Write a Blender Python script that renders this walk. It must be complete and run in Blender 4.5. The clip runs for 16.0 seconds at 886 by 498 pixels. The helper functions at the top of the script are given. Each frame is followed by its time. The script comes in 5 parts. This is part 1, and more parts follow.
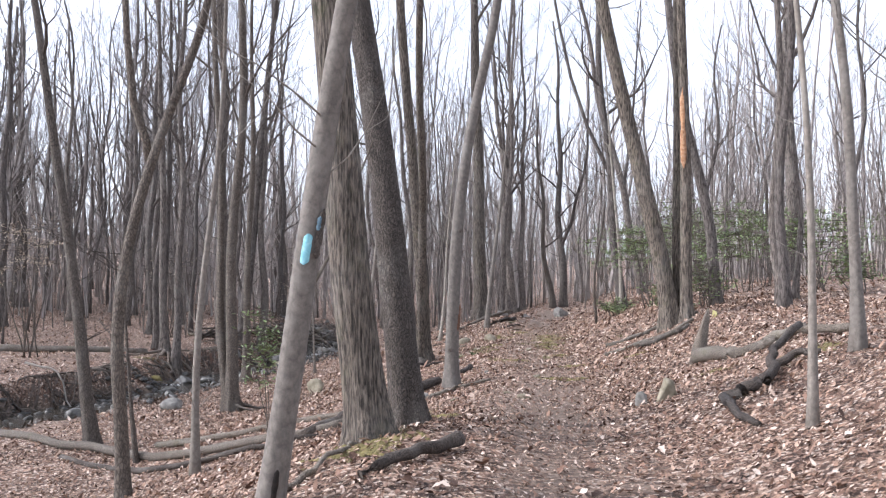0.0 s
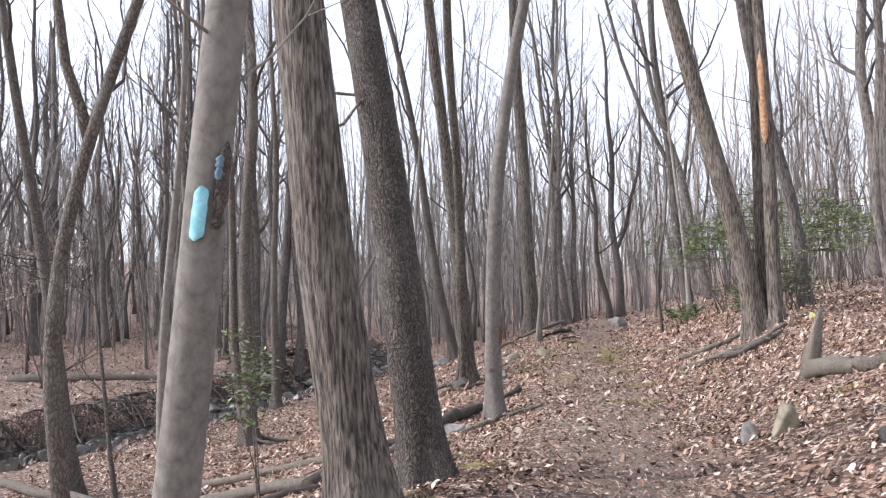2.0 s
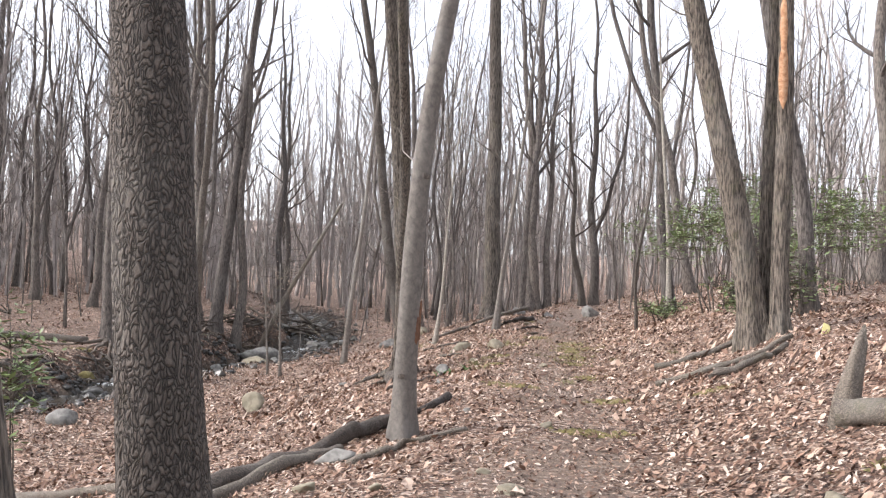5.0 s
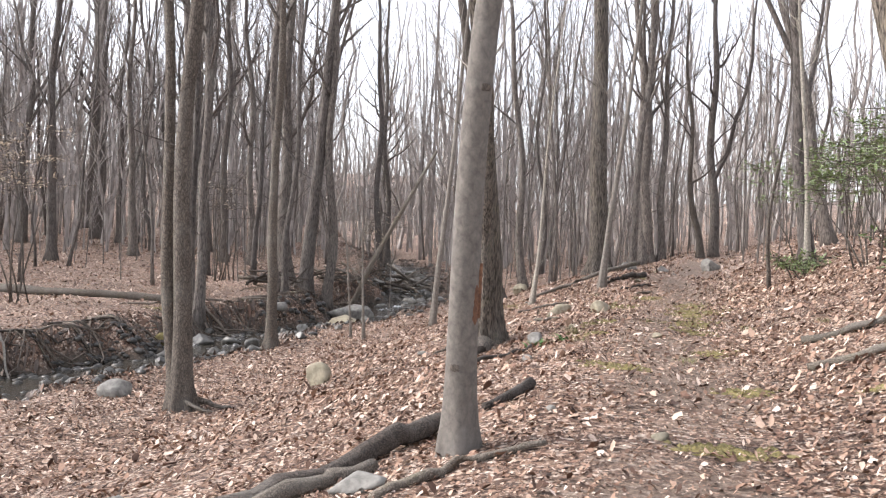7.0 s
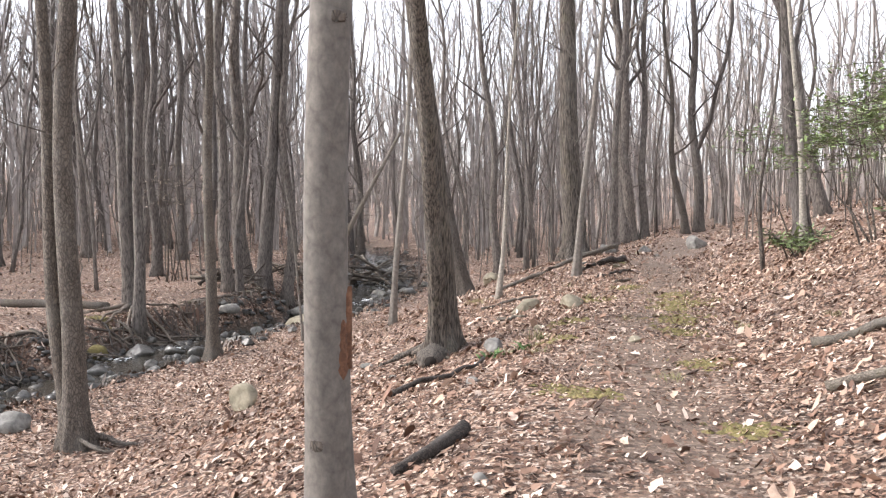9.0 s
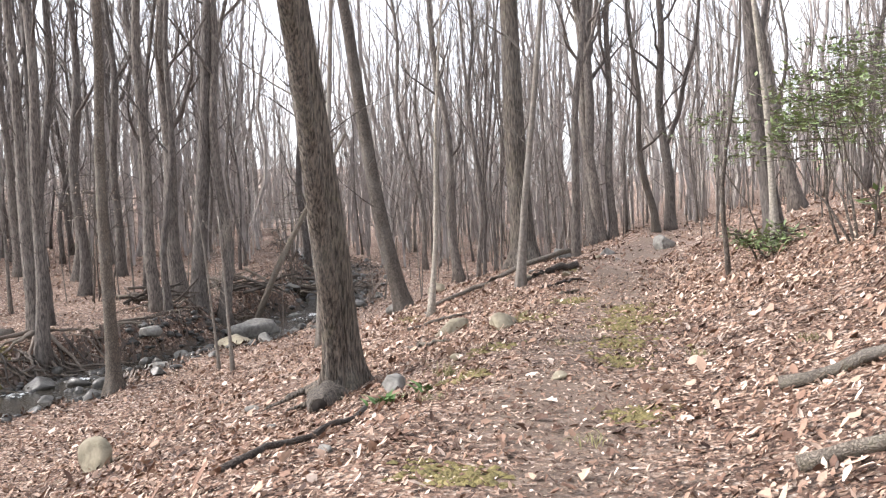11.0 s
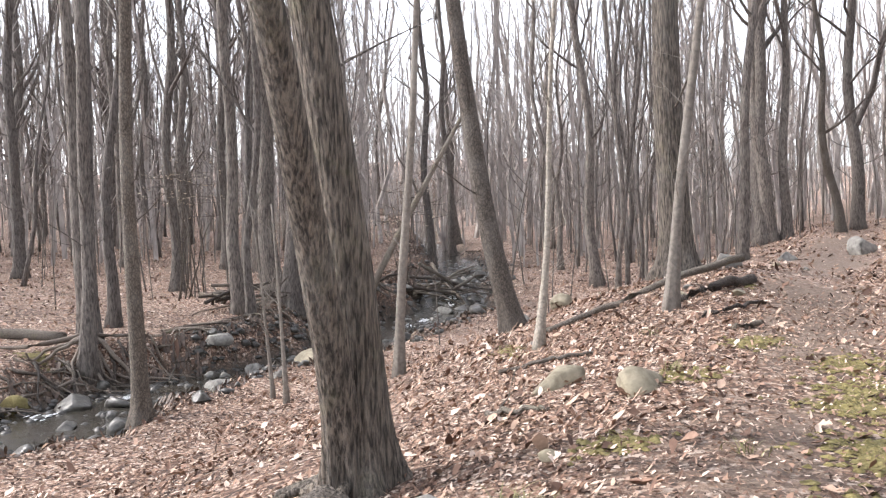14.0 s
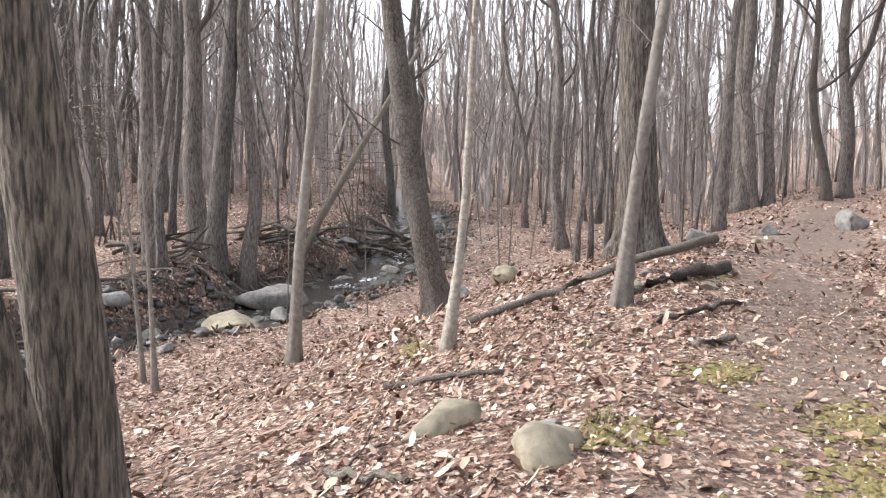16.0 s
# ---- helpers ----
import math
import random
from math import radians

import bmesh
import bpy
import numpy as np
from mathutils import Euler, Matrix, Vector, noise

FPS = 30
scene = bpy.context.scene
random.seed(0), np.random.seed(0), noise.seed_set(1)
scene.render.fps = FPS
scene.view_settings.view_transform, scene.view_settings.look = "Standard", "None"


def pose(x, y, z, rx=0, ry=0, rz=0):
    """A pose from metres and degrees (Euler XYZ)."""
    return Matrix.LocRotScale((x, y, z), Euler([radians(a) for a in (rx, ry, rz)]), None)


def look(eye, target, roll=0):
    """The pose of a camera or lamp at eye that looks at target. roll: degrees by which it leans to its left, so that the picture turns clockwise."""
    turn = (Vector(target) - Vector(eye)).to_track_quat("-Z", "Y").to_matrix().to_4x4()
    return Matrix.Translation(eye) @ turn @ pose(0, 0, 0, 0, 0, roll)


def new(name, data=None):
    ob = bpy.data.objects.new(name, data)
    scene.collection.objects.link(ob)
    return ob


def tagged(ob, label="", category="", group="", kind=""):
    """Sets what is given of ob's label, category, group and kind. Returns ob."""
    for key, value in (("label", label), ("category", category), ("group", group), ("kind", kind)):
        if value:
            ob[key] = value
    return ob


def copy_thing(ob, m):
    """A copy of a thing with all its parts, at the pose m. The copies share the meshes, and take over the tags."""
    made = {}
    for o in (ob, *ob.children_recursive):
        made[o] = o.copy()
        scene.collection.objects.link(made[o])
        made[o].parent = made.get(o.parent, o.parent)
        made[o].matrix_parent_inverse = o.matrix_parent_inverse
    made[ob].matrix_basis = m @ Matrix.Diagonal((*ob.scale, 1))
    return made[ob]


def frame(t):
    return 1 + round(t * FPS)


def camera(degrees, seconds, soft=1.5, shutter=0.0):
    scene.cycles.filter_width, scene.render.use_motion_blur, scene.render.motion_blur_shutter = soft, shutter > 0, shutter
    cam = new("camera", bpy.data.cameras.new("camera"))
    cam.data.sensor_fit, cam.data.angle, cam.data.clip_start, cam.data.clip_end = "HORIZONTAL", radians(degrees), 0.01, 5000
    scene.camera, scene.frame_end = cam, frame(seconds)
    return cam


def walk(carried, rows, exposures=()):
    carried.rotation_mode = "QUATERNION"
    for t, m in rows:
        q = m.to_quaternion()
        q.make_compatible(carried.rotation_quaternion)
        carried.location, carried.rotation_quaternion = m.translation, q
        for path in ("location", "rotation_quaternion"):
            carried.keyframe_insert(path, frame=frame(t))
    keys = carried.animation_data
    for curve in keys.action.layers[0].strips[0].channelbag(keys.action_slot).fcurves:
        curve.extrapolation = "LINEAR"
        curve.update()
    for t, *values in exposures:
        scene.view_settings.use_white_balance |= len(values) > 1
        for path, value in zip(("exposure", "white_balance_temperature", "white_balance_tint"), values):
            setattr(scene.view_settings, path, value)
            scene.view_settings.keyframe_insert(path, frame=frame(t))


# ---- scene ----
cam = camera(53.0, 16.0, soft=1.2)
PATH = [
    (0, (0.0, 0.0, 1.45), (0.23, 3.988, 1.652), 0.07),
    (0.5, (0.166, 0.547, 1.439), (0.209, 4.541, 1.659), 1.34),
    (1, (0.259, 1.208, 1.395), (0.277, 5.204, 1.586), 1.41),
    (1.5, (0.284, 1.868, 1.375), (0.308, 5.859, 1.649), 1.32),
    (2, (0.338, 2.507, 1.355), (0.34, 6.498, 1.63), -1.81),
    (2.5, (0.321, 3.181, 1.422), (0.65, 7.16, 1.658), -0.81),
    (3, (0.484, 3.769, 1.461), (0.935, 7.735, 1.715), 1.85),
    (5.5, (1.128, 5.986, 1.416), (1.054, 9.983, 1.561), 0.71),
    (6, (1.22, 6.632, 1.398), (0.962, 10.621, 1.53), -1.51),
    (6.5, (1.272, 7.224, 1.438), (0.903, 11.207, 1.472), -2.64),
    (7, (1.361, 7.751, 1.475), (0.963, 11.731, 1.403), 1.63),
    (7.5, (1.378, 8.39, 1.495), (0.896, 12.359, 1.36), -1.16),
    (8, (1.466, 8.83, 1.601), (1.139, 12.813, 1.433), -0.28),
    (10.5, (2.338, 11.327, 1.544), (1.963, 15.308, 1.431), -1.74),
    (11, (2.532, 11.842, 1.593), (2.27, 15.831, 1.458), -2.51),
    (11.5, (2.671, 12.47, 1.594), (2.41, 16.461, 1.509), -1.01),
    (12, (2.708, 13.169, 1.598), (2.312, 17.149, 1.531), 1.83),
    (12.5, (2.682, 14.003, 1.524), (1.995, 17.942, 1.432), -1.7),
    (13, (2.621, 14.7, 1.527), (1.806, 18.612, 1.361), -2.14),
    (13.5, (2.643, 15.323, 1.551), (1.739, 19.216, 1.381), -2.44),
    (14, (2.628, 15.952, 1.561), (1.71, 19.842, 1.418), -1.65),
    (14.5, (2.75, 16.461, 1.614), (2.044, 20.39, 1.367), 2.88),
    (15, (2.794, 17.107, 1.642), (2.069, 21.03, 1.352), 0.76),
    (15.5, (2.795, 17.716, 1.663), (1.99, 21.617, 1.303), -0.43),
    (16, (2.888, 18.323, 1.685), (2.061, 22.217, 1.296), 0.84),
]
walk(cam, [(t, look(eye, target, roll)) for t, eye, target, roll in PATH], exposures=[(0.0, 1.37, 5800, 14.5), (5.5, 1.58, 6200, 13.5), (10.5, 1.79, 6250, 13), (16.0, 1.95, 6150, 13)])


# ---- light ----
SUN_ELEV, SUN_AZ = 40.0, -92.0      # degrees; azimuth clockwise from the walking direction (+y)
world = bpy.data.worlds.new("sky")
scene.world = world
world.use_nodes = True
wn = world.node_tree.nodes
sky = wn.new("ShaderNodeTexSky")
sky.sky_type, sky.sun_disc = "NISHITA", False
sky.sun_elevation, sky.sun_rotation = radians(SUN_ELEV), radians(SUN_AZ)
sky.air_density, sky.dust_density, sky.ozone_density = 1.0, 2.5, 0.6
haze = wn.new("ShaderNodeHueSaturation")      # thin high cloud whitens the sky
haze.inputs["Saturation"].default_value = 0.22
world.node_tree.links.new(sky.outputs[0], haze.inputs["Color"])
world.node_tree.links.new(haze.outputs[0], wn["Background"].inputs[0])
wn["Background"].inputs[1].default_value = 0.15
sun = new("sun", bpy.data.lights.new("sun", "SUN"))
sun.data.energy, sun.data.angle, sun.data.color = 1.1, radians(2.0), (1.0, 0.91, 0.8)
sun.rotation_euler = Vector((math.sin(radians(SUN_AZ)) * math.cos(radians(SUN_ELEV)), math.cos(radians(SUN_AZ)) * math.cos(radians(SUN_ELEV)),
                             math.sin(radians(SUN_ELEV)))).to_track_quat("Z", "Y").to_euler()


# ---- materials ----
def material(name, rough=0.85):
    m = bpy.data.materials.new(name)
    m.use_nodes = True
    b = m.node_tree.nodes["Principled BSDF"]
    b.inputs["Roughness"].default_value = rough
    return m, m.node_tree.nodes, m.node_tree.links, b


def ramp(nodes, links, fac, stops, interp="LINEAR"):
    n = nodes.new("ShaderNodeValToRGB")
    n.color_ramp.interpolation = interp
    while len(n.color_ramp.elements) < len(stops):
        n.color_ramp.elements.new(0.5)
    for e, (p, c) in zip(n.color_ramp.elements, stops):
        e.position, e.color = p, (*c, 1)
    links.new(fac, n.inputs[0])
    return n.outputs[0]


def coords(nodes, links, scale=(1, 1, 1)):
    tc, mp = nodes.new("ShaderNodeTexCoord"), nodes.new("ShaderNodeMapping")
    mp.inputs["Scale"].default_value = scale
    links.new(tc.outputs["Object"], mp.inputs[0])
    return mp.outputs[0]


def noise_tex(nodes, links, vec, scale, detail=5.0, rough=0.6, dist=0.0):
    n = nodes.new("ShaderNodeTexNoise")
    n.inputs["Scale"].default_value, n.inputs["Detail"].default_value = scale, detail
    n.inputs["Roughness"].default_value, n.inputs["Distortion"].default_value = rough, dist
    links.new(vec, n.inputs["Vector"])
    return n.outputs["Fac"]


def mix(nodes, links, fac, a, b, blend="MIX"):
    n = nodes.new("ShaderNodeMix")
    n.data_type, n.blend_type = "RGBA", blend
    for sock, v in ((n.inputs[0], fac), (n.inputs[6], a), (n.inputs[7], b)):
        if isinstance(v, (int, float)):
            sock.default_value = v
        elif isinstance(v, tuple):
            sock.default_value = (*v, 1)
        else:
            links.new(v, sock)
    return n.outputs[2]


def bump(nodes, links, height, bsdf, strength=0.6, dist=0.02):
    n = nodes.new("ShaderNodeBump")
    n.inputs["Strength"].default_value, n.inputs["Distance"].default_value = strength, dist
    links.new(height, n.inputs["Height"])
    links.new(n.outputs[0], bsdf.inputs["Normal"])


def bark(name, dark, light, squash, scale, depth, moss=0.0, tint=0.25, furrowed=False):
    """Bark with furrows that run up the trunk; lichen-pale blotches and a little moss."""
    m, n, l, b = material(name, 0.9)
    v = coords(n, l, (1, 1, squash))
    warp = n.new("ShaderNodeVectorMath")
    warp.operation = "MULTIPLY_ADD"
    nz = n.new("ShaderNodeTexNoise")
    nz.inputs["Scale"].default_value = scale * 0.35
    l.new(v, nz.inputs["Vector"])
    l.new(nz.outputs["Color"], warp.inputs[0])
    warp.inputs[1].default_value = (0.12, 0.12, 0.12)
    l.new(v, warp.inputs[2])
    vor = n.new("ShaderNodeTexVoronoi")
    vor.feature = "DISTANCE_TO_EDGE"
    vor.inputs["Scale"].default_value = scale
    l.new(warp.outputs[0], vor.inputs["Vector"])
    ridge = ramp(n, l, vor.outputs["Distance"], [(0.0, (0, 0, 0)), (0.09, (0.55, 0.55, 0.55)), (0.26, (1, 1, 1))])
    if furrowed:
        long = noise_tex(n, l, v, scale, 3.5, 0.55, 0.3)
        ridge = ramp(n, l, long, [(0.36, (0, 0, 0)), (0.47, (0.45, 0.45, 0.45)), (0.6, (1, 1, 1))])
    grain = noise_tex(n, l, v, scale * 2.2, 8.0, 0.7)
    col = mix(n, l, ridge, dark, light)
    fine = ramp(n, l, grain, [(0.3, (0.45, 0.45, 0.45)), (0.75, (1.25, 1.22, 1.2))])
    col = mix(n, l, 0.8, col, fine, "MULTIPLY")
    blot = noise_tex(n, l, coords(n, l, (1, 1, 0.6)), 2.3, 4.0, 0.6)
    col = mix(n, l, ramp(n, l, blot, [(0.5, (0, 0, 0)), (0.72, (tint, tint, tint))]), col, (0.34, 0.33, 0.3))
    if moss:
        mo = noise_tex(n, l, coords(n, l), 3.1, 5.0, 0.7)
        col = mix(n, l, ramp(n, l, mo, [(0.55, (0, 0, 0)), (0.75, (moss, moss, moss))]), col, (0.11, 0.12, 0.035))
    info = n.new("ShaderNodeObjectInfo")
    vary = ramp(n, l, info.outputs["Random"], [(0.0, (0.75, 0.74, 0.74)), (1.0, (1.2, 1.17, 1.12))])
    col = mix(n, l, 1.0, col, vary, "MULTIPLY")
    l.new(col, b.inputs["Base Color"])
    h = mix(n, l, 0.35, ridge, grain)
    bump(n, l, h, b, 0.9, depth)
    return m


BARK_OAK = bark("bark_furrowed_grey", (0.04, 0.034, 0.028), (0.25, 0.215, 0.178), 0.13, 50, 0.03, moss=0.3, furrowed=True)
BARK_DARK = bark("bark_dark_plated", (0.03, 0.025, 0.022), (0.15, 0.128, 0.11), 0.45, 46, 0.026)
BARK_SMOOTH = bark("bark_smooth_grey", (0.185, 0.168, 0.148), (0.235, 0.215, 0.19), 0.8, 11, 0.002, tint=0.5)
BARK_FLAKY = bark("bark_flaky_brown", (0.05, 0.042, 0.036), (0.17, 0.145, 0.12), 0.5, 30, 0.012)
BARK_FOREST = bark("bark_forest", (0.06, 0.052, 0.047), (0.195, 0.172, 0.156), 0.2, 36, 0.014, furrowed=True)
BARK_PALE = bark("bark_pale_sapling", (0.23, 0.215, 0.188), (0.35, 0.326, 0.288), 1.0, 14, 0.004)
# paler than the near bark: distance haze is mixed into this colour
BARK_HAZED = bark("bark_paled_by_haze", (0.3, 0.275, 0.262), (0.48, 0.445, 0.425), 0.2, 4, 0.02)
DEADWOOD = bark("weathered_deadwood", (0.09, 0.075, 0.06), (0.24, 0.21, 0.175), 1.0, 45, 0.008, moss=0.4)
DARKWOOD = bark("wet_dark_deadwood", (0.03, 0.024, 0.02), (0.11, 0.09, 0.075), 1.0, 40, 0.01)
ROOTWOOD = bark("bleached_root_wood", (0.13, 0.105, 0.085), (0.26, 0.22, 0.185), 1.0, 40, 0.006)


def plain(name, stops, scale, rough=0.85, depth=0.01, strength=0.5, island=False):
    """A mottled surface whose colour runs over the stops at two scales."""
    m, n, l, b = material(name, rough)
    v = coords(n, l)
    f = noise_tex(n, l, v, scale, 8.0, 0.65, 0.4)
    col = ramp(n, l, f, stops)
    big = noise_tex(n, l, v, scale * 0.17, 3.0)
    col = mix(n, l, 0.6, col, ramp(n, l, big, [(0.35, (0.7, 0.7, 0.7)), (0.7, (1.15, 1.15, 1.15))]), "MULTIPLY")
    if island:
        g = n.new("ShaderNodeNewGeometry")
        col = mix(n, l, 0.7, col, ramp(n, l, g.outputs["Random Per Island"], [(0, (0.6, 0.6, 0.6)), (1, (1.3, 1.3, 1.3))]), "MULTIPLY")
    l.new(col, b.inputs["Base Color"])
    bump(n, l, f, b, strength, depth)
    return m


ROCK = plain("grey_boulder_stone", [(0.3, (0.09, 0.085, 0.078)), (0.5, (0.2, 0.19, 0.17)), (0.72, (0.32, 0.305, 0.275))], 9, 0.85, 0.02)
ROTTEN = plain("rotten_red_wood", [(0.3, (0.05, 0.025, 0.015)), (0.5, (0.14, 0.065, 0.035)), (0.72, (0.26, 0.14, 0.08))], 24, 0.9, 0.02)
ROCK_TAN = plain("tan_lichen_stone", [(0.3, (0.14, 0.12, 0.085)), (0.5, (0.25, 0.22, 0.155)), (0.72, (0.34, 0.3, 0.225))], 9, 0.9, 0.02)
ROCK_WET = plain("wet_dark_stone", [(0.3, (0.03, 0.028, 0.025)), (0.5, (0.08, 0.075, 0.065)), (0.72, (0.17, 0.16, 0.14))], 11, 0.35, 0.02)
MOSS = plain("green_moss", [(0.3, (0.1, 0.085, 0.032)), (0.5, (0.18, 0.15, 0.055)), (0.72, (0.25, 0.205, 0.09))], 30, 0.95, 0.02, 0.9, True)
LAUREL = plain("laurel_leaf_green", [(0.3, (0.1, 0.145, 0.05)), (0.55, (0.2, 0.27, 0.1)), (0.75, (0.32, 0.37, 0.19))], 6, 0.4, 0.004, 0.2, True)
GRASS = plain("dry_grass", [(0.3, (0.12, 0.12, 0.05)), (0.55, (0.24, 0.22, 0.1)), (0.75, (0.4, 0.34, 0.2))], 8, 0.8, 0.004, 0.2, True)
HERB = plain("fresh_herb_green", [(0.3, (0.06, 0.13, 0.03)), (0.6, (0.12, 0.22, 0.06))], 12, 0.6, 0.004, 0.2, True)
PALE_LEAF = plain("bleached_beech_leaf", [(0.3, (0.5, 0.4, 0.28)), (0.6, (0.7, 0.6, 0.47))], 12, 0.8, 0.004, 0.2, True)
SCAR = plain("fresh_split_wood", [(0.3, (0.25, 0.11, 0.05)), (0.5, (0.46, 0.25, 0.13)), (0.72, (0.58, 0.4, 0.26))], 16, 0.8, 0.01)
PAINT = plain("turquoise_blaze_paint", [(0.25, (0.14, 0.36, 0.42)), (0.5, (0.22, 0.5, 0.57)), (0.75, (0.42, 0.64, 0.68))], 26, 0.7, 0.004)
OLD_PAINT = plain("faded_blue_paint", [(0.3, (0.06, 0.1, 0.13)), (0.6, (0.15, 0.24, 0.3))], 40, 0.8, 0.004)
# near-black colour for the shade inside holes in the wood
HOLLOW_SHADE = plain("hollow_inner_shade", [(0.3, (0.008, 0.006, 0.005)), (0.7, (0.03, 0.022, 0.016))], 20, 0.95, 0.01)
BED = plain("wet_bed_cobbles", [(0.3, (0.018, 0.016, 0.014)), (0.5, (0.05, 0.046, 0.04)), (0.72, (0.12, 0.112, 0.098))], 11, 0.3, 0.02, 0.5, True)
WET_LEAF = plain("wet_dark_leaf", [(0.3, (0.03, 0.02, 0.014)), (0.5, (0.085, 0.055, 0.038)), (0.72, (0.19, 0.13, 0.095))], 20, 0.5, 0.01, 0.4, True)
YELLOW = plain("pale_yellow_fungus", [(0.3, (0.62, 0.56, 0.2)), (0.7, (0.75, 0.7, 0.36))], 20, 0.7, 0.004)

LITTER = [(0.0, (0.043, 0.024, 0.017)), (0.2, (0.108, 0.061, 0.042)), (0.42, (0.22, 0.132, 0.093)), (0.64, (0.335, 0.22, 0.158)), (0.82, (0.47, 0.345, 0.265)), (0.95, (0.64, 0.53, 0.445))]


def leaf_material(name, source):
    m, n, l, b = material(name, 0.75)
    g = n.new("ShaderNodeObjectInfo" if source == "object" else "ShaderNodeNewGeometry")
    r = g.outputs["Random" if source == "object" else "Random Per Island"]
    col = ramp(n, l, r, LITTER)
    f = noise_tex(n, l, coords(n, l), 45, 5.0)
    col = mix(n, l, 0.6, col, ramp(n, l, f, [(0.3, (0.7, 0.68, 0.66)), (0.7, (1.15, 1.13, 1.1))]), "MULTIPLY")
    l.new(col, b.inputs["Base Color"])
    b.inputs["Specular IOR Level"].default_value = 0.35
    return m


LEAF = leaf_material("dead_leaf", "island")
LEAF_ONE = leaf_material("dead_leaf_single", "object")

# forest floor: matted leaves, packed soil on the trail, dark silt in the brook bed
FLOOR, n, l, b = material("forest_floor", 0.95)
v = coords(n, l)
cells = n.new("ShaderNodeTexVoronoi")
cells.inputs["Scale"].default_value, cells.inputs["Randomness"].default_value = 25.0, 1.0
wv = n.new("ShaderNodeVectorMath")
wv.operation = "MULTIPLY_ADD"
nzz = n.new("ShaderNodeTexNoise")
nzz.inputs["Scale"].default_value = 40.0
l.new(v, nzz.inputs["Vector"])
l.new(nzz.outputs["Color"], wv.inputs[0])
wv.inputs[1].default_value = (0.06, 0.06, 0.06)
l.new(v, wv.inputs[2])
l.new(wv.outputs[0], cells.inputs["Vector"])
sep = n.new("ShaderNodeSeparateColor")
l.new(cells.outputs["Color"], sep.inputs[0])
matted = ramp(n, l, sep.outputs[0], LITTER)
gap = ramp(n, l, cells.outputs["Distance"], [(0.25, (1, 1, 1)), (0.75, (0.35, 0.33, 0.31))])
matted = mix(n, l, 0.85, matted, gap, "MULTIPLY")
wide = noise_tex(n, l, v, 0.5, 5.0, 0.6)
matted = mix(n, l, 0.8, matted, ramp(n, l, wide, [(0.35, (0.7, 0.68, 0.66)), (0.65, (1.1, 1.1, 1.1))]), "MULTIPLY")
crumbs = noise_tex(n, l, v, 38, 8.0, 0.8)
soil = ramp(n, l, crumbs, [(0.3, (0.075, 0.052, 0.038)), (0.5, (0.15, 0.11, 0.083)), (0.68, (0.26, 0.2, 0.155))])
at_s = n.new("ShaderNodeAttribute")
at_s.attribute_name = "soil"
patch = noise_tex(n, l, v, 2.6, 6.0, 0.7)
sub = n.new("ShaderNodeMath")
sub.operation = "ADD"
l.new(at_s.outputs["Fac"], sub.inputs[0])
l.new(patch, sub.inputs[1])
soil_fac = ramp(n, l, sub.outputs[0], [(0.6, (0, 0, 0)), (0.9, (0.8, 0.8, 0.8))])
col = mix(n, l, soil_fac, matted, soil)
at_b = n.new("ShaderNodeAttribute")
at_b.attribute_name = "silt"
silt = ramp(n, l, crumbs, [(0.3, (0.02, 0.016, 0.012)), (0.5, (0.06, 0.05, 0.038)), (0.7, (0.13, 0.11, 0.085))])
col = mix(n, l, at_b.outputs["Fac"], col, silt)
l.new(col, b.inputs["Base Color"])
bump(n, l, mix(n, l, 0.5, cells.outputs["Distance"], crumbs), b, 0.8, 0.03)

WATER, n, l, b = material("brook_water", 0.08)
b.inputs["Base Color"].default_value = (0.045, 0.04, 0.032, 1)
b.inputs["IOR"].default_value = 1.33
bump(n, l, noise_tex(n, l, coords(n, l), 7, 5.0, 0.6, 0.6), b, 0.35, 0.04)
FOAM = plain("white_water", [(0.3, (0.5, 0.53, 0.55)), (0.6, (0.8, 0.82, 0.83))], 30, 0.3, 0.01)


# terrain
TRAIL_Y = [-60, 0, 6, 12, 18, 24, 30, 36, 48, 70, 120]
TRAIL_X = [-3, 0.1, 1.0, 2.2, 2.9, 3.9, 5.0, 6.3, 9.0, 14, 26]
BROOK_Y = [-10, 5, 12, 16, 18, 21.5, 24.5, 28, 32, 37, 42, 50, 60, 120]
BROOK_X = [-40, -24, -16, -12, -9.7, -7.6, -6.4, -5.7, -4.4, -3.3, -3.3, -4.6, -8, -30]


def trail_x(y):
    return np.interp(y, TRAIL_Y, TRAIL_X)


def brook_x(y):
    return np.interp(y, BROOK_Y, BROOK_X)


def water_z(y):
    return np.interp(y, [-10, 20, 33, 38, 41.5, 42.3, 60, 120], [-1.6, -1.42, -1.3, -1.18, -1.0, -0.75, -0.3, 1.5])


def bumps(x, y):
    return (0.045 * np.sin(0.9 * x + 1.3 * np.sin(0.5 * y)) * np.sin(0.8 * y + 0.7 * np.sin(0.6 * x))
            + 0.018 * np.sin(2.9 * x + 1.7 * np.sin(1.3 * y)) * np.sin(3.3 * y + np.sin(2.1 * x)))


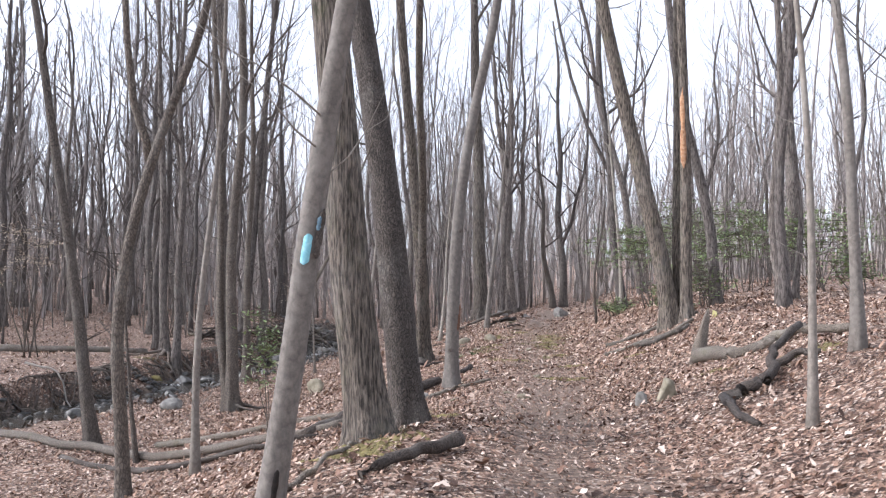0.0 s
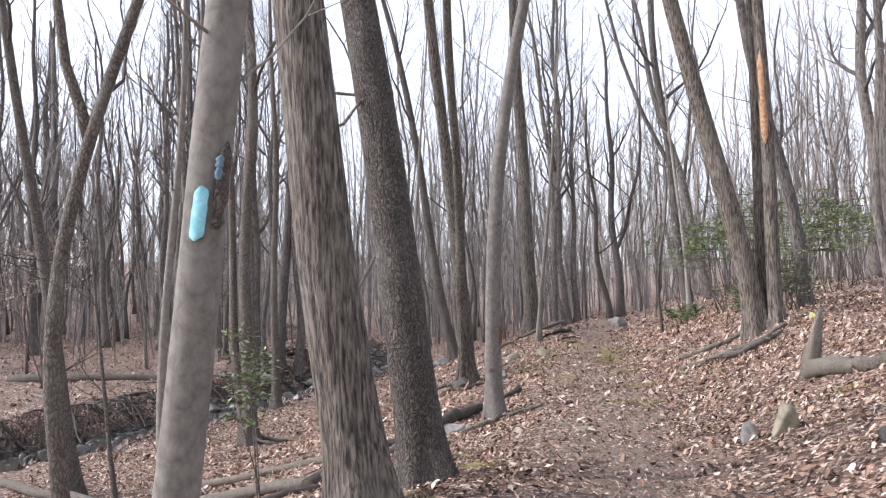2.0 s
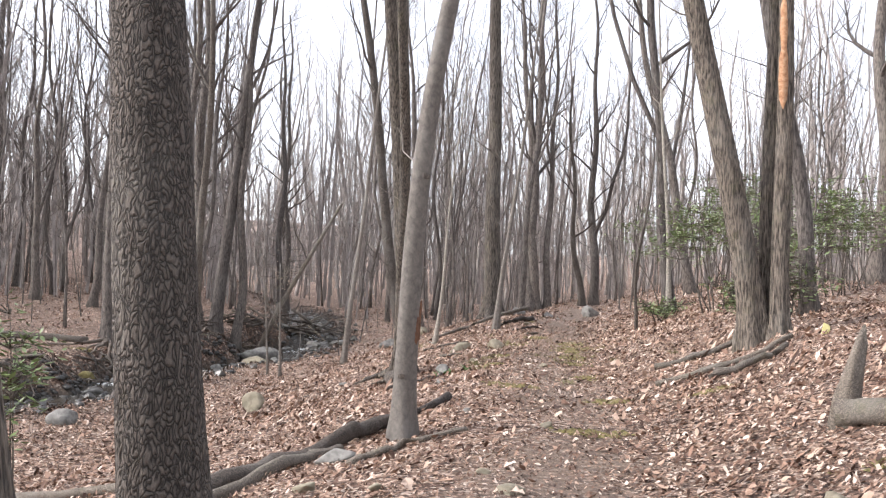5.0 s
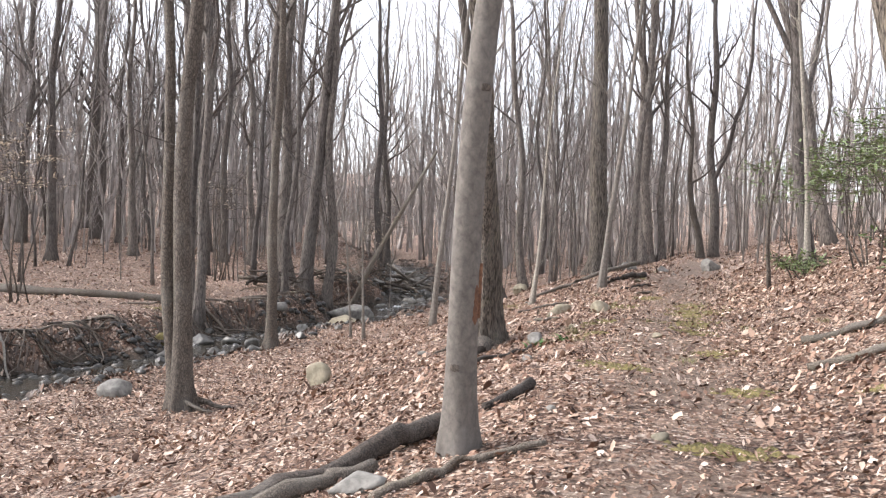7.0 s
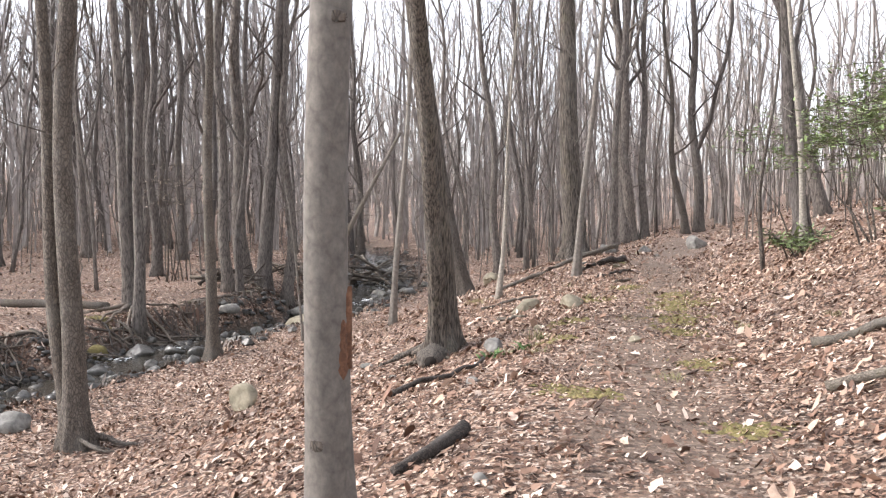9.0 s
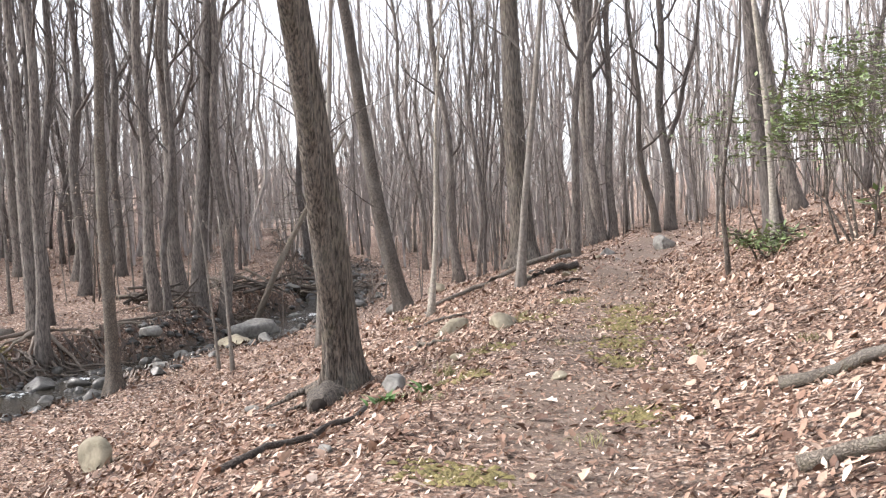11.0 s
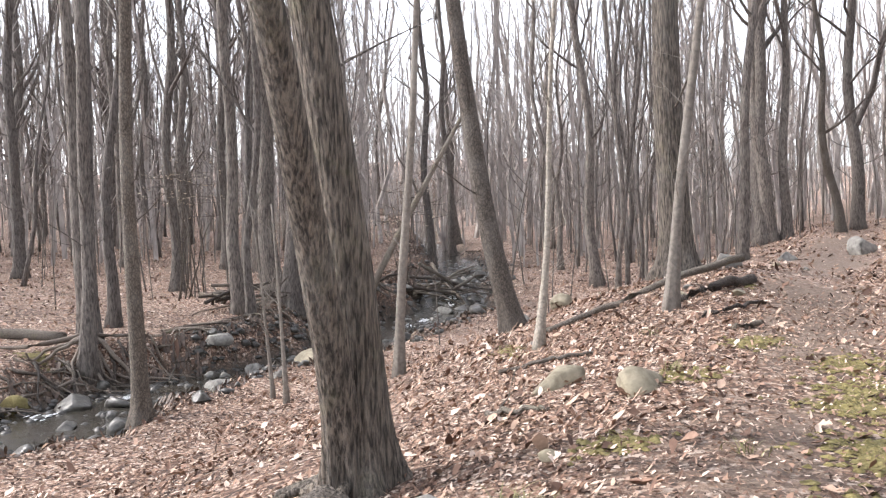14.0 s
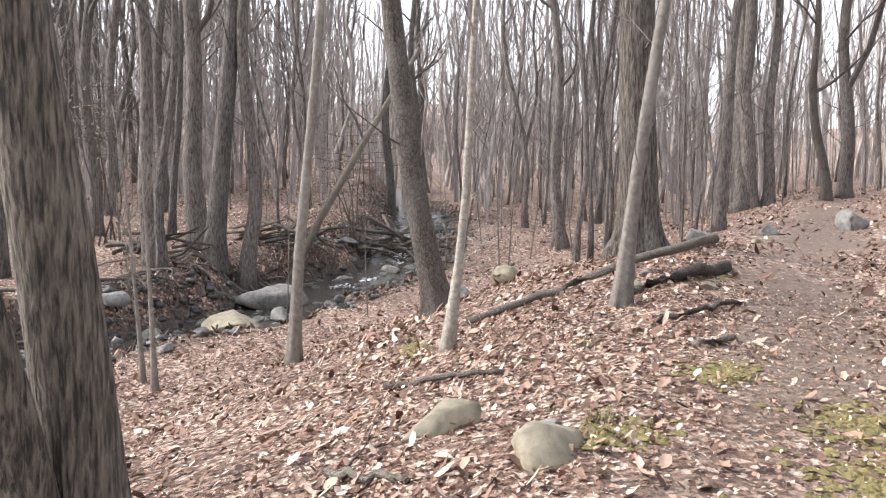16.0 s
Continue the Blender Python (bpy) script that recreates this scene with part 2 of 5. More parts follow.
def ground_z(x, y):
    """Height of the forest floor: trail bench, rising slope, brook bed and flat wood beyond."""
    x, y = np.asarray(x, float), np.asarray(y, float)
    d = x - trail_x(y)
    zt = np.interp(y, [-60, 0, 20, 28, 36, 60, 120, 400], [0, 0, 0.2, 0.44, 0.48, 0.9, 3.5, 14])
    prof = np.interp(d, [-8, -6, -5, -4, -3, -2, -1, -0.4, 0.4, 1, 2.3, 3, 5, 10, 30, 120],
                     [-1.45, -1.25, -1.02, -0.7, -0.45, -0.2, 0.02, 0.05, 0.02, 0.1, 0.5, 0.82, 1.15, 1.6, 2.4, 6])
    knoll = (0.34 * np.exp(-((x - 2.2) / 2.3) ** 2 - ((y - 29.3) / 3.4) ** 2)
             + 0.2 * np.exp(-((x + 0.2) / 1.3) ** 2 - ((y - 8) / 2.6) ** 2)
             - 0.13 * np.exp(-((x - 0.5) / 1.2) ** 2 - ((y - 20.7) / 1.5) ** 2))
    w = water_z(y)
    s = x - brook_x(y)
    near = np.maximum(zt + prof + knoll, w + 0.14 + 0.03 * np.clip(s, 0, 6))
    far = np.interp(y, [0, 30, 40, 60, 90, 120, 400], [-0.9, -0.62, -0.3, 0.9, 3.3, 5.6, 26]) + 0.022 * np.clip(-s - 2, 0, 60)
    rim = s + 0.35 * np.sin(0.9 * y) + 0.2 * np.sin(2.3 * y + 1) + 0.16 * np.sin(5.1 * y + 2 * x) + 0.08 * np.sin(11 * y + 3 * x)
    out = np.where(s > 0, near, far)
    bed = w - 0.13
    k = np.where(rim > 0, np.clip((rim - 0.85) / 0.9, 0, 1), np.clip((-rim - 0.9) / (1.15 + 0.45 * np.sin(0.7 * y + 1)), 0, 1))
    k = k * k * (3 - 2 * k)
    calm = np.clip(np.abs(d) / 1.2, 0.35, 1)
    return bed * (1 - k) + (out + bumps(x, y) * calm) * k


# ---- mesh tools ----
def mesh_object(name, verts, faces, mat, parent=None, label="", smooth=True):
    me = bpy.data.meshes.new(name)
    me.from_pydata([tuple(p) for p in verts], [], faces)
    if smooth:
        me.polygons.foreach_set("use_smooth", [True] * len(me.polygons))
    me.materials.append(mat)
    ob = new(name, me)
    if parent is not None:
        ob.parent = parent
    return tagged(ob, label)


def thing(name, at, label, category, group=""):
    ob = new(name)
    ob.empty_display_size = 0.2
    ob.location = at
    return tagged(ob, label, category, group)


def tube(points, radii, sides, verts, faces, shape=None, cap=True):
    """Adds a tapered tube along the points; shape(angles, k) scales ring k."""
    pts = [Vector(p) for p in points]
    a = np.linspace(0, 2 * np.pi, sides, endpoint=False)
    start = len(verts)
    for k, (p, r) in enumerate(zip(pts, radii)):
        d = (pts[min(k + 1, len(pts) - 1)] - pts[max(k - 1, 0)]).normalized()
        u = Vector((1, 0, 0)) if abs(d.x) < 0.8 else Vector((0, 1, 0))
        e1 = (u - d * u.dot(d)).normalized()
        e2 = d.cross(e1)
        rr = r * (shape(a, k) if shape else np.ones(sides))
        for i in range(sides):
            verts.append(p + e1 * float(rr[i] * math.cos(a[i])) + e2 * float(rr[i] * math.sin(a[i])))
        if k:
            o = start + (k - 1) * sides
            for i in range(sides):
                j = (i + 1) % sides
                faces.append((o + i, o + j, o + sides + j, o + sides + i))
    if cap:
        faces.append(tuple(start + i for i in range(sides))[::-1])
        faces.append(tuple(len(verts) - sides + i for i in range(sides)))


def twig_system(rng, p, d, length, r, level, verts, faces, wild=0.35):
    """A limb with finer limbs on it."""
    n = (6, 4, 2)[min(level, 2)]
    pts, rad = [p.copy()], [r]
    q, h = p.copy(), d.normalized()
    for k in range(n):
        h = (h + Vector((rng.uniform(-wild, wild), rng.uniform(-wild, wild), rng.uniform(-0.05, 0.28)))).normalized()
        q = q + h * (length / n)
        pts.append(q.copy())
        rad.append(max(r * (1 - 0.85 * (k + 1) / n), 0.003))
        if level < 2 and k > 0:
            for _ in range(2 if level == 0 else 1):
                side = Vector((rng.uniform(-1, 1), rng.uniform(-1, 1), rng.uniform(-0.2, 0.7)))
                twig_system(rng, q, h * 0.8 + side * 0.8, length * rng.uniform(0.28, 0.5), rad[-1] * 0.55, level + 1, verts, faces, wild)
    tube(pts, rad, (5, 3, 3)[min(level, 2)], verts, faces, cap=False)


def stem_line(height, lean, bend, rng, seg=0.5, wob=0.02, knee=3.2):
    zs = np.arange(-0.25, height, seg)
    pts, ph = [], [rng.uniform(0, 6) for _ in range(4)]
    for z in zs:
        zc = min(z, knee)
        arc = zc * zc + 4 * knee * (1 - math.exp(-max(z - knee, 0) / 2))
        x = lean[0] * z + bend[0] * arc
        y = lean[1] * z + bend[1] * arc
        k = min(max(z, 0) / 1.5, 1)
        pts.append(Vector((x + k * wob * math.sin(1.1 * z + ph[0]) + k * wob * math.sin(0.5 * z + ph[1]),
                           y + k * wob * math.sin(1.0 * z + ph[2]) + k * wob * math.sin(0.45 * z + ph[3]), z)))
    return pts


def stem_mesh(pts, r, height, sides, rng, flare=0.7, furrow=0.0, count=26, stub=0.0):
    """One trunk: root flare with lobes, slow taper, optional bark ridges."""
    lobes, ph = rng.choice((4, 5, 6)), rng.uniform(0, 6)
    zs = [p.z for p in pts]
    rad = [r * (1 - 0.78 * max(z, 0) / height) * (1 + flare * math.exp(-max(z, 0) / 0.22) + 0.12 * flare * math.exp(-max(z, 0) / 0.9)) for z in zs]

    def shape(a, k):
        z = zs[k]
        s = 1 + 0.33 * flare * np.cos(lobes * a + ph) * math.exp(-max(z, 0) / 0.3) + 0.03 * np.sin(2 * a + z)
        if furrow:
            w = count * 0.5 * a + 1.3 * math.sin(2.1 * z) + 0.9 * np.sin(3 * a + 3.4 * z) + 0.7 * np.sin(7 * a - 6.1 * z)
            s = s - furrow / r * (1 - np.abs(np.sin(w))) ** 2 * (0.7 + 0.3 * np.sin(5 * a + 9 * z))
        return s

    verts, faces = [], []
    tube(pts, rad, sides, verts, faces, shape)
    return verts, faces


def crown_mesh(rng, pts, r, height, low, count, reach, snags=5):
    verts, faces = [], []
    for i in range(count):
        f = low + (0.98 - low) * (i + rng.random()) / count
        k = min(int(f * (len(pts) - 1)), len(pts) - 2)
        p = pts[k].lerp(pts[k + 1], rng.random())
        a = rng.uniform(0, 6.283)
        up = 0.5 + 0.9 * f
        rr = r * (1 - 0.78 * f) * rng.uniform(0.3, 0.6)
        twig_system(rng, p, Vector((math.cos(a), math.sin(a), up)), reach * height * rng.uniform(0.55, 1.1) * (1.25 - 0.6 * f), max(rr, 0.008), 0, verts, faces)
    for i in range(snags):
        p = pts[max(1, int(rng.uniform(0.12, low) * len(pts)))]
        a = rng.uniform(0, 6.283)
        twig_system(rng, p.copy(), Vector((math.cos(a), math.sin(a), rng.uniform(0.1, 0.7))), height * rng.uniform(0.05, 0.11), max(0.1 * r, 0.006), 1, verts, faces)
    return verts, faces


STANDING = []


def leaders(rng, pts, r, height, verts, faces, count):
    """Forks: strong upright limbs that leave the trunk and curve up beside it."""
    for i in range(count):
        k = int(rng.uniform(0.22, 0.55) * len(pts))
        a, f = rng.uniform(0, 6.283), k / len(pts)
        rr = r * (1 - 0.78 * f) * rng.uniform(0.38, 0.6)
        line, rad, p = [], [], pts[k].copy()
        out, n_ = rng.uniform(0.35, 0.7), 9
        step = height * (0.95 - f) / n_
        for j in range(n_ + 1):
            line.append(p.copy())
            rad.append(max(rr * (1 - 0.9 * j / n_), 0.006))
            o = out * math.exp(-0.35 * j)
            p = p + Vector((math.cos(a) * o + rng.gauss(0, 0.07), math.sin(a) * o + rng.gauss(0, 0.07), 1.0)) * step
            if j > 1:
                b = rng.uniform(0, 6.283)
                twig_system(rng, line[-1], Vector((math.cos(b), math.sin(b), 0.9)), height * rng.uniform(0.07, 0.15), rad[-1] * 0.45, 0, verts, faces)
        tube(line, rad, 6, verts, faces, cap=False)


def tree(name, label, x, y, stems, mat, height=17.0, low=0.42, limbs=6, reach=0.2, sides=18, seed=1, flare=0.7, furrow=0.0, count=26, wob=0.02, group="", seg=0.5, knee=3.2):
    """A leafless tree; stems are (dx, dy, radius, lean, bend)."""
    rng = random.Random(seed)
    STANDING.append((x, y))
    t = thing(name, (x, y, float(ground_z(x, y))), label, "tree", group)
    for dx, dy, r, lean, bend in stems:
        pts = stem_line(height, lean, bend, rng, seg, wob, knee)
        for p in pts:
            p.x += dx
            p.y += dy
        v, f = stem_mesh(pts, r, height, sides, rng, flare, furrow, count)
        mesh_object("trunk", v, f, mat, t)
        v, f = crown_mesh(rng, pts, r, height, low, limbs, reach)
        if name in ("forest_tree", "brook_tree"):
            leaders(rng, pts, r, height, v, f, rng.choice((0, 1, 1, 2)))
        if v:
            mesh_object("crown", v, f, mat, t, "bare branches and twigs")
    return t


# ---- ground and water ----
def axis(lo, hi, step, far_lo, far_hi):
    a = list(np.arange(lo, hi, step))
    g, p, q = step, lo, hi
    left, right = [], []
    while p > far_lo:
        g *= 1.13
        p -= g
        left.append(p)
    g = step
    while q < far_hi:
        g *= 1.13
        q += g
        right.append(q)
    return np.array(left[::-1] + a + [hi] + right)


gx, gy = axis(-14, 9, 0.14, -1500, 1500), axis(2, 44, 0.15, -1500, 1500)
X, Y = np.meshgrid(gx, gy)
Z = ground_z(X, Y)
nx, ny = len(gx), len(gy)
idx = np.arange(nx * ny).reshape(ny, nx)
quads = np.stack([idx[:-1, :-1], idx[:-1, 1:], idx[1:, 1:], idx[1:, :-1]], -1).reshape(-1, 4)
me = bpy.data.meshes.new("ground")
me.from_pydata(np.stack([X, Y, Z], -1).reshape(-1, 3).tolist(), [], quads.tolist())
me.polygons.foreach_set("use_smooth", [True] * len(me.polygons))
D = X - trail_x(Y)
soil_v = (0.38 + 0.12 * np.sin(0.8 * Y) + 0.1 * np.sin(2.1 * Y + 1)) * np.exp(-((D + 0.15 * np.sin(0.7 * Y)) / 0.75) ** 2) * np.clip((60 - Y) / 20, 0, 1)
S = X - brook_x(Y)
silt_v = np.clip((water_z(Y) + np.where(S < 0, 0.34, 0.24) + 0.1 * np.sin(3.1 * Y) * np.sin(2.3 * X) - Z) / 0.3, 0, 1) * (np.abs(S) < 3.0)
for nm, arr in (("soil", soil_v), ("silt", silt_v)):
    me.attributes.new(nm, "FLOAT", "POINT").data.foreach_set("value", arr.reshape(-1).astype(np.float32))
me.materials.append(FLOOR)
GROUND = tagged(new("ground", me), "forest floor of matted brown leaves with a bare trail", "ground", kind="structure")

wy = np.concatenate([np.arange(4, 60, 0.25), np.arange(60, 120, 3)])
wv_, wf = [], []
for yy in wy:
    for k in range(9):
        wv_.append((float(brook_x(yy)) + (k - 4) * (0.6 if yy < 42 else 0.3), float(yy), float(water_z(yy))))
for j in range(len(wy) - 1):
    for k in range(8):
        o = j * 9 + k
        wf.append((o, o + 1, o + 10, o + 9))
tagged(mesh_object("water", wv_, wf, WATER), "shallow dark brook running over stones", "brook", kind="structure")


# ---- trees along the walk ----
ASH = tree("split_tree", "two-stemmed ash with furrowed bark and a hollow root foot", 0.79, 21.38, [(-0.10, -0.06, 0.108, (0.046, -0.262), (-0.0120, -0.0310)), (0.00, 0.05, 0.152, (-0.030, -0.063), (-0.0080, -0.0150))], BARK_OAK, height=18, sides=64, furrow=0.012, count=26, seg=0.12, low=0.5, flare=0.75, seed=11, knee=5)
FLAT_PAIR = tree("split_tree", "two-stemmed dark tree on the leafy flat", -3.46, 19.74, [(-0.11, 0.10, 0.092, (-0.083, -0.001), (0.0070, 0.0000)), (0.00, 0.00, 0.132, (-0.032, 0.000), (0.0090, 0.0000))], BARK_FLAKY, height=16, sides=28, seg=0.3, flare=0.7, seed=12, knee=5, wob=0.03)
BANK_PAIR = tree("brook_tree", "two-stemmed grey tree with exposed roots over the brook", -7.57, 30.38, [(0.00, 0.00, 0.134, (-0.037, -0.008), (0.0018, 0.0004)),
    (-0.14, 0.38, 0.102, (-0.001, -0.000), (0.0032, 0.0007))], BARK_FOREST, height=17, sides=24, flare=0.8, seed=13)
TWIN = tree("twin_tree", "huge two-stemmed tree with one split pale-scarred stem", 5.56, 17.00, [(-0.10, 0.08, 0.170, (-0.163, 0.000), (-0.0100, 0.0000)), (0.13, -0.12, 0.116, (-0.016, 0.000), (0.0020, 0.0000)), (0.05, 0.18, 0.092, (0.014, 0.000), (-0.0010, 0.0000))], BARK_OAK, height=19, sides=56, furrow=0.014, count=30, seg=0.15, low=0.45, flare=0.55, seed=14, knee=5)
tree("young_tree", "slim dark leaning tree near the brook", -4.95, 15.26, [(0.00, 0.00, 0.104, (-0.174, 0.010), (0.0075, -0.0004))], BARK_FLAKY, height=13, sides=18, seed=15)
FORKED = tree("forked_tree", "dark slim crooked tree with rough knots", -3.02, 10.35, [(0.00, 0.00, 0.078, (-0.075, -0.004), (0.0420, -0.0020))], BARK_FLAKY, height=11, sides=22, seg=0.2, low=0.32, wob=0.05, flare=0.3, seed=16, knee=5)
tree("sapling", "thin curved grey sapling among dead leaves", -2.33, 10.87, [(0.00, 0.00, 0.047, (-0.005, 0.000), (0.0158, -0.0009))], BARK_SMOOTH, height=9, sides=12, seed=17)
BLAZED = tree("blazed_tree", "smooth grey leaning maple with a turquoise trail blaze", -0.80, 5.96, [(0.00, 0.00, 0.087, (0.150, -0.078), (0.0040, -0.0060))], BARK_SMOOTH, height=13, sides=28, seg=0.2, low=0.45, flare=0.2, seed=18, knee=5)
tree("oak_tree", "thick leaning oak with pale furrowed bark beside the trail", -0.17, 7.95, [(0.00, 0.00, 0.181, (-0.119, -0.018), (0.0020, -0.0020))], BARK_OAK, height=20, sides=72, furrow=0.016, count=24, seg=0.12, low=0.5, flare=0.4, seed=19, knee=5)
tree("oak_tree", "thick leaning oak with dark plated bark beside the trail", 0.18, 8.72, [(0.00, 0.00, 0.154, (-0.095, 0.050), (-0.0065, 0.0060))], BARK_DARK, height=20, sides=72, furrow=0.01, count=40, seg=0.12, low=0.5, flare=0.4, seed=20, knee=5)
BENT = tree("maple_tree", "smooth grey bent maple at the trail edge", 0.92, 13.62, [(0.00, 0.00, 0.098, (-0.010, -0.070), (0.0215, 0.0000))], BARK_SMOOTH, height=15, sides=36, seg=0.15, low=0.5, flare=0.45, seed=21, knee=5)
tree("forest_tree", "tall slim leafless forest tree with grey-brown bark", 7.30, 19.64, [(0.00, 0.00, 0.126, (-0.112, 0.013), (-0.0084, 0.0010))], BARK_FOREST, height=17, sides=14, seg=0.6, low=0.3, limbs=10, wob=0.07, seed=22)
tree("sapling", "thin grey sapling on the leafy slope", 3.13, 6.49, [(0.00, 0.00, 0.031, (0.032, -0.002), (-0.0169, 0.0010))], BARK_SMOOTH, height=8, sides=14, low=0.5, seed=23)
tree("young_tree", "smooth grey young tree on the slope", 4.54, 8.44, [(0.00, 0.00, 0.055, (0.034, -0.002), (-0.0256, 0.0015))], BARK_SMOOTH, height=12, sides=18, seed=24)
tree("forest_tree", "tall slim leafless forest tree with grey-brown bark", 7.19, 15.90, [(0.00, 0.00, 0.093, (0.003, -0.000), (0.0015, -0.0001))], BARK_FOREST, height=15, sides=14, seg=0.6, low=0.3, limbs=10, wob=0.07, seed=25)
tree("forest_tree", "tall slim leafless forest tree with grey-brown bark", 13.00, 28.52, [(0.00, 0.00, 0.215, (0.010, -0.001), (0.0014, -0.0002))], BARK_FOREST, height=16, sides=14, seg=0.6, low=0.3, limbs=10, wob=0.07, seed=26)
tree("forest_tree", "tall slim leafless forest tree with grey-brown bark", 7.41, 16.51, [(0.00, 0.00, 0.077, (-0.007, 0.001), (-0.0002, 0.0000))], BARK_FOREST, height=17, sides=14, seg=0.6, low=0.3, limbs=10, wob=0.07, seed=27)
tree("forest_tree", "tall slim leafless forest tree with grey-brown bark", 7.86, 16.96, [(0.00, 0.00, 0.057, (0.032, -0.004), (-0.0042, 0.0005))], BARK_FOREST, height=18, sides=14, seg=0.6, low=0.3, limbs=10, wob=0.07, seed=28)
tree("forest_tree", "tall slim leafless forest tree with grey-brown bark", 6.86, 26.22, [(0.00, 0.00, 0.131, (-0.070, 0.008), (-0.0016, 0.0002))], BARK_FOREST, height=19, sides=14, seg=0.6, low=0.3, limbs=10, wob=0.07, seed=29)
tree("forest_tree", "tall slim leafless forest tree with grey-brown bark", 9.45, 32.99, [(0.00, 0.00, 0.153, (-0.233, 0.026), (0.0118, -0.0013))], BARK_FOREST, height=15, sides=14, seg=0.6, low=0.3, limbs=10, wob=0.07, seed=30)
tree("brook_tree", "slim dark flaky-barked tree at the water's edge", -4.31, 26.90, [(0.00, 0.00, 0.112, (-0.030, -0.033), (0.0100, -0.0020))], BARK_FLAKY, height=15, sides=24, seg=0.25, seed=31, knee=5)
tree("forest_tree", "tall slim leafless forest tree with grey-brown bark", -12.30, 41.99, [(0.00, 0.00, 0.152, (0.042, 0.009), (0.0017, 0.0004))], BARK_FOREST, height=17, sides=14, seg=0.6, low=0.3, limbs=10, wob=0.07, seed=32)
tree("forest_tree", "tall slim leafless forest tree with grey-brown bark", -14.86, 50.26, [(0.00, 0.00, 0.293, (0.030, 0.006), (-0.0002, -0.0000))], BARK_FOREST, height=18, sides=14, seg=0.6, low=0.3, limbs=10, wob=0.07, seed=33)
tree("forest_tree", "tall slim leafless forest tree with grey-brown bark", -6.49, 34.44, [(0.00, 0.00, 0.149, (0.006, 0.001), (-0.0095, -0.0020))], BARK_FOREST, height=19, sides=14, seg=0.6, low=0.3, limbs=10, wob=0.07, seed=34)
tree("forest_tree", "tall slim leafless forest tree with grey-brown bark", -6.02, 34.03, [(0.00, 0.00, 0.092, (0.044, 0.009), (-0.0023, -0.0005))], BARK_FOREST, height=15, sides=14, seg=0.6, low=0.3, limbs=10, wob=0.07, seed=35)
BANK_OAK = tree("brook_tree", "grey tree with exposed roots on the brook bank", -6.00, 36.07, [(0.00, 0.00, 0.217, (0.088, 0.018), (-0.0013, -0.0003))], BARK_FOREST, height=18, sides=24, flare=0.9, seed=36)
tree("young_tree", "slender smooth grey young tree above the brook", -0.82, 27.70, [(0.00, 0.00, 0.064, (0.070, -0.040), (0.0050, -0.0040))], BARK_SMOOTH, height=11, sides=20, seed=37, knee=5)
tree("leaning_tree", "dark leaning tree on the slope above the brook", 0.63, 28.80, [(0.00, 0.00, 0.150, (-0.238, 0.000), (0.0163, 0.0000))], BARK_FLAKY, height=16, sides=32, seg=0.2, low=0.45, seed=38, knee=5, flare=0.5)
tree("sapling", "thin pale crooked sapling on the slope", 1.39, 25.60, [(0.00, 0.00, 0.038, (0.094, -0.010), (-0.0020, 0.0000))], BARK_PALE, height=6.5, sides=10, low=0.4, limbs=8, wob=0.03, flare=0.9, seed=39, knee=5)
tree("forest_tree", "tall slim leafless forest tree with grey-brown bark", 1.05, 42.09, [(0.00, 0.00, 0.156, (-0.080, -0.017), (0.0062, 0.0013))], BARK_FOREST, height=15, sides=14, seg=0.6, low=0.3, limbs=10, wob=0.07, seed=40)
tree("oak_tree", "stout upright oak with furrowed bark on a knoll", 2.98, 29.30, [(0.00, 0.00, 0.222, (-0.049, -0.013), (0.0050, -0.0010))], BARK_OAK, height=19, sides=60, furrow=0.014, count=34, seg=0.15, low=0.5, flare=0.7, seed=41, knee=5)
tree("young_tree", "slender smooth grey leaning tree before a stout oak", 2.82, 26.30, [(0.00, 0.00, 0.060, (0.082, -0.008), (0.0050, -0.0010))], BARK_SMOOTH, height=10, sides=20, low=0.3, flare=0.8, seed=42, knee=5)
tree("forest_tree", "tall slim leafless forest tree with grey-brown bark", 4.66, 37.57, [(0.00, 0.00, 0.119, (0.047, 0.010), (0.0002, 0.0000))], BARK_FOREST, height=18, sides=14, seg=0.6, low=0.3, limbs=10, wob=0.07, seed=43)
tree("forest_tree", "tall slim leafless forest tree with grey-brown bark", 6.07, 46.06, [(0.00, 0.00, 0.229, (0.028, 0.006), (-0.0092, -0.0019))], BARK_FOREST, height=19, sides=14, seg=0.6, low=0.3, limbs=10, wob=0.07, seed=44)
tree("dead_tree", "crooked dead tree with broken snags beside the trail", 8.56, 46.88, [(0.00, 0.00, 0.145, (-0.069, -0.014), (-0.0104, -0.0022))], BARK_FLAKY, height=11, sides=14, wob=0.12, low=0.3, limbs=7, seed=45)
tree("forest_tree", "tall slim leafless forest tree with grey-brown bark", 9.45, 48.60, [(0.00, 0.00, 0.222, (-0.024, -0.005), (-0.0002, -0.0000))], BARK_FOREST, height=16, sides=14, seg=0.6, low=0.3, limbs=10, wob=0.07, seed=46)
tree("forest_tree", "tall slim leafless forest tree with grey-brown bark", 6.83, 46.23, [(0.00, 0.00, 0.153, (0.000, 0.000), (0.0025, 0.0005))], BARK_FOREST, height=17, sides=14, seg=0.6, low=0.3, limbs=10, wob=0.07, seed=47)
tree("forest_tree", "tall slim leafless forest tree with grey-brown bark", -6.97, 58.68, [(0.00, 0.00, 0.186, (-0.026, -0.005), (-0.0001, -0.0000))], BARK_FOREST, height=18, sides=14, seg=0.6, low=0.3, limbs=10, wob=0.07, seed=48)
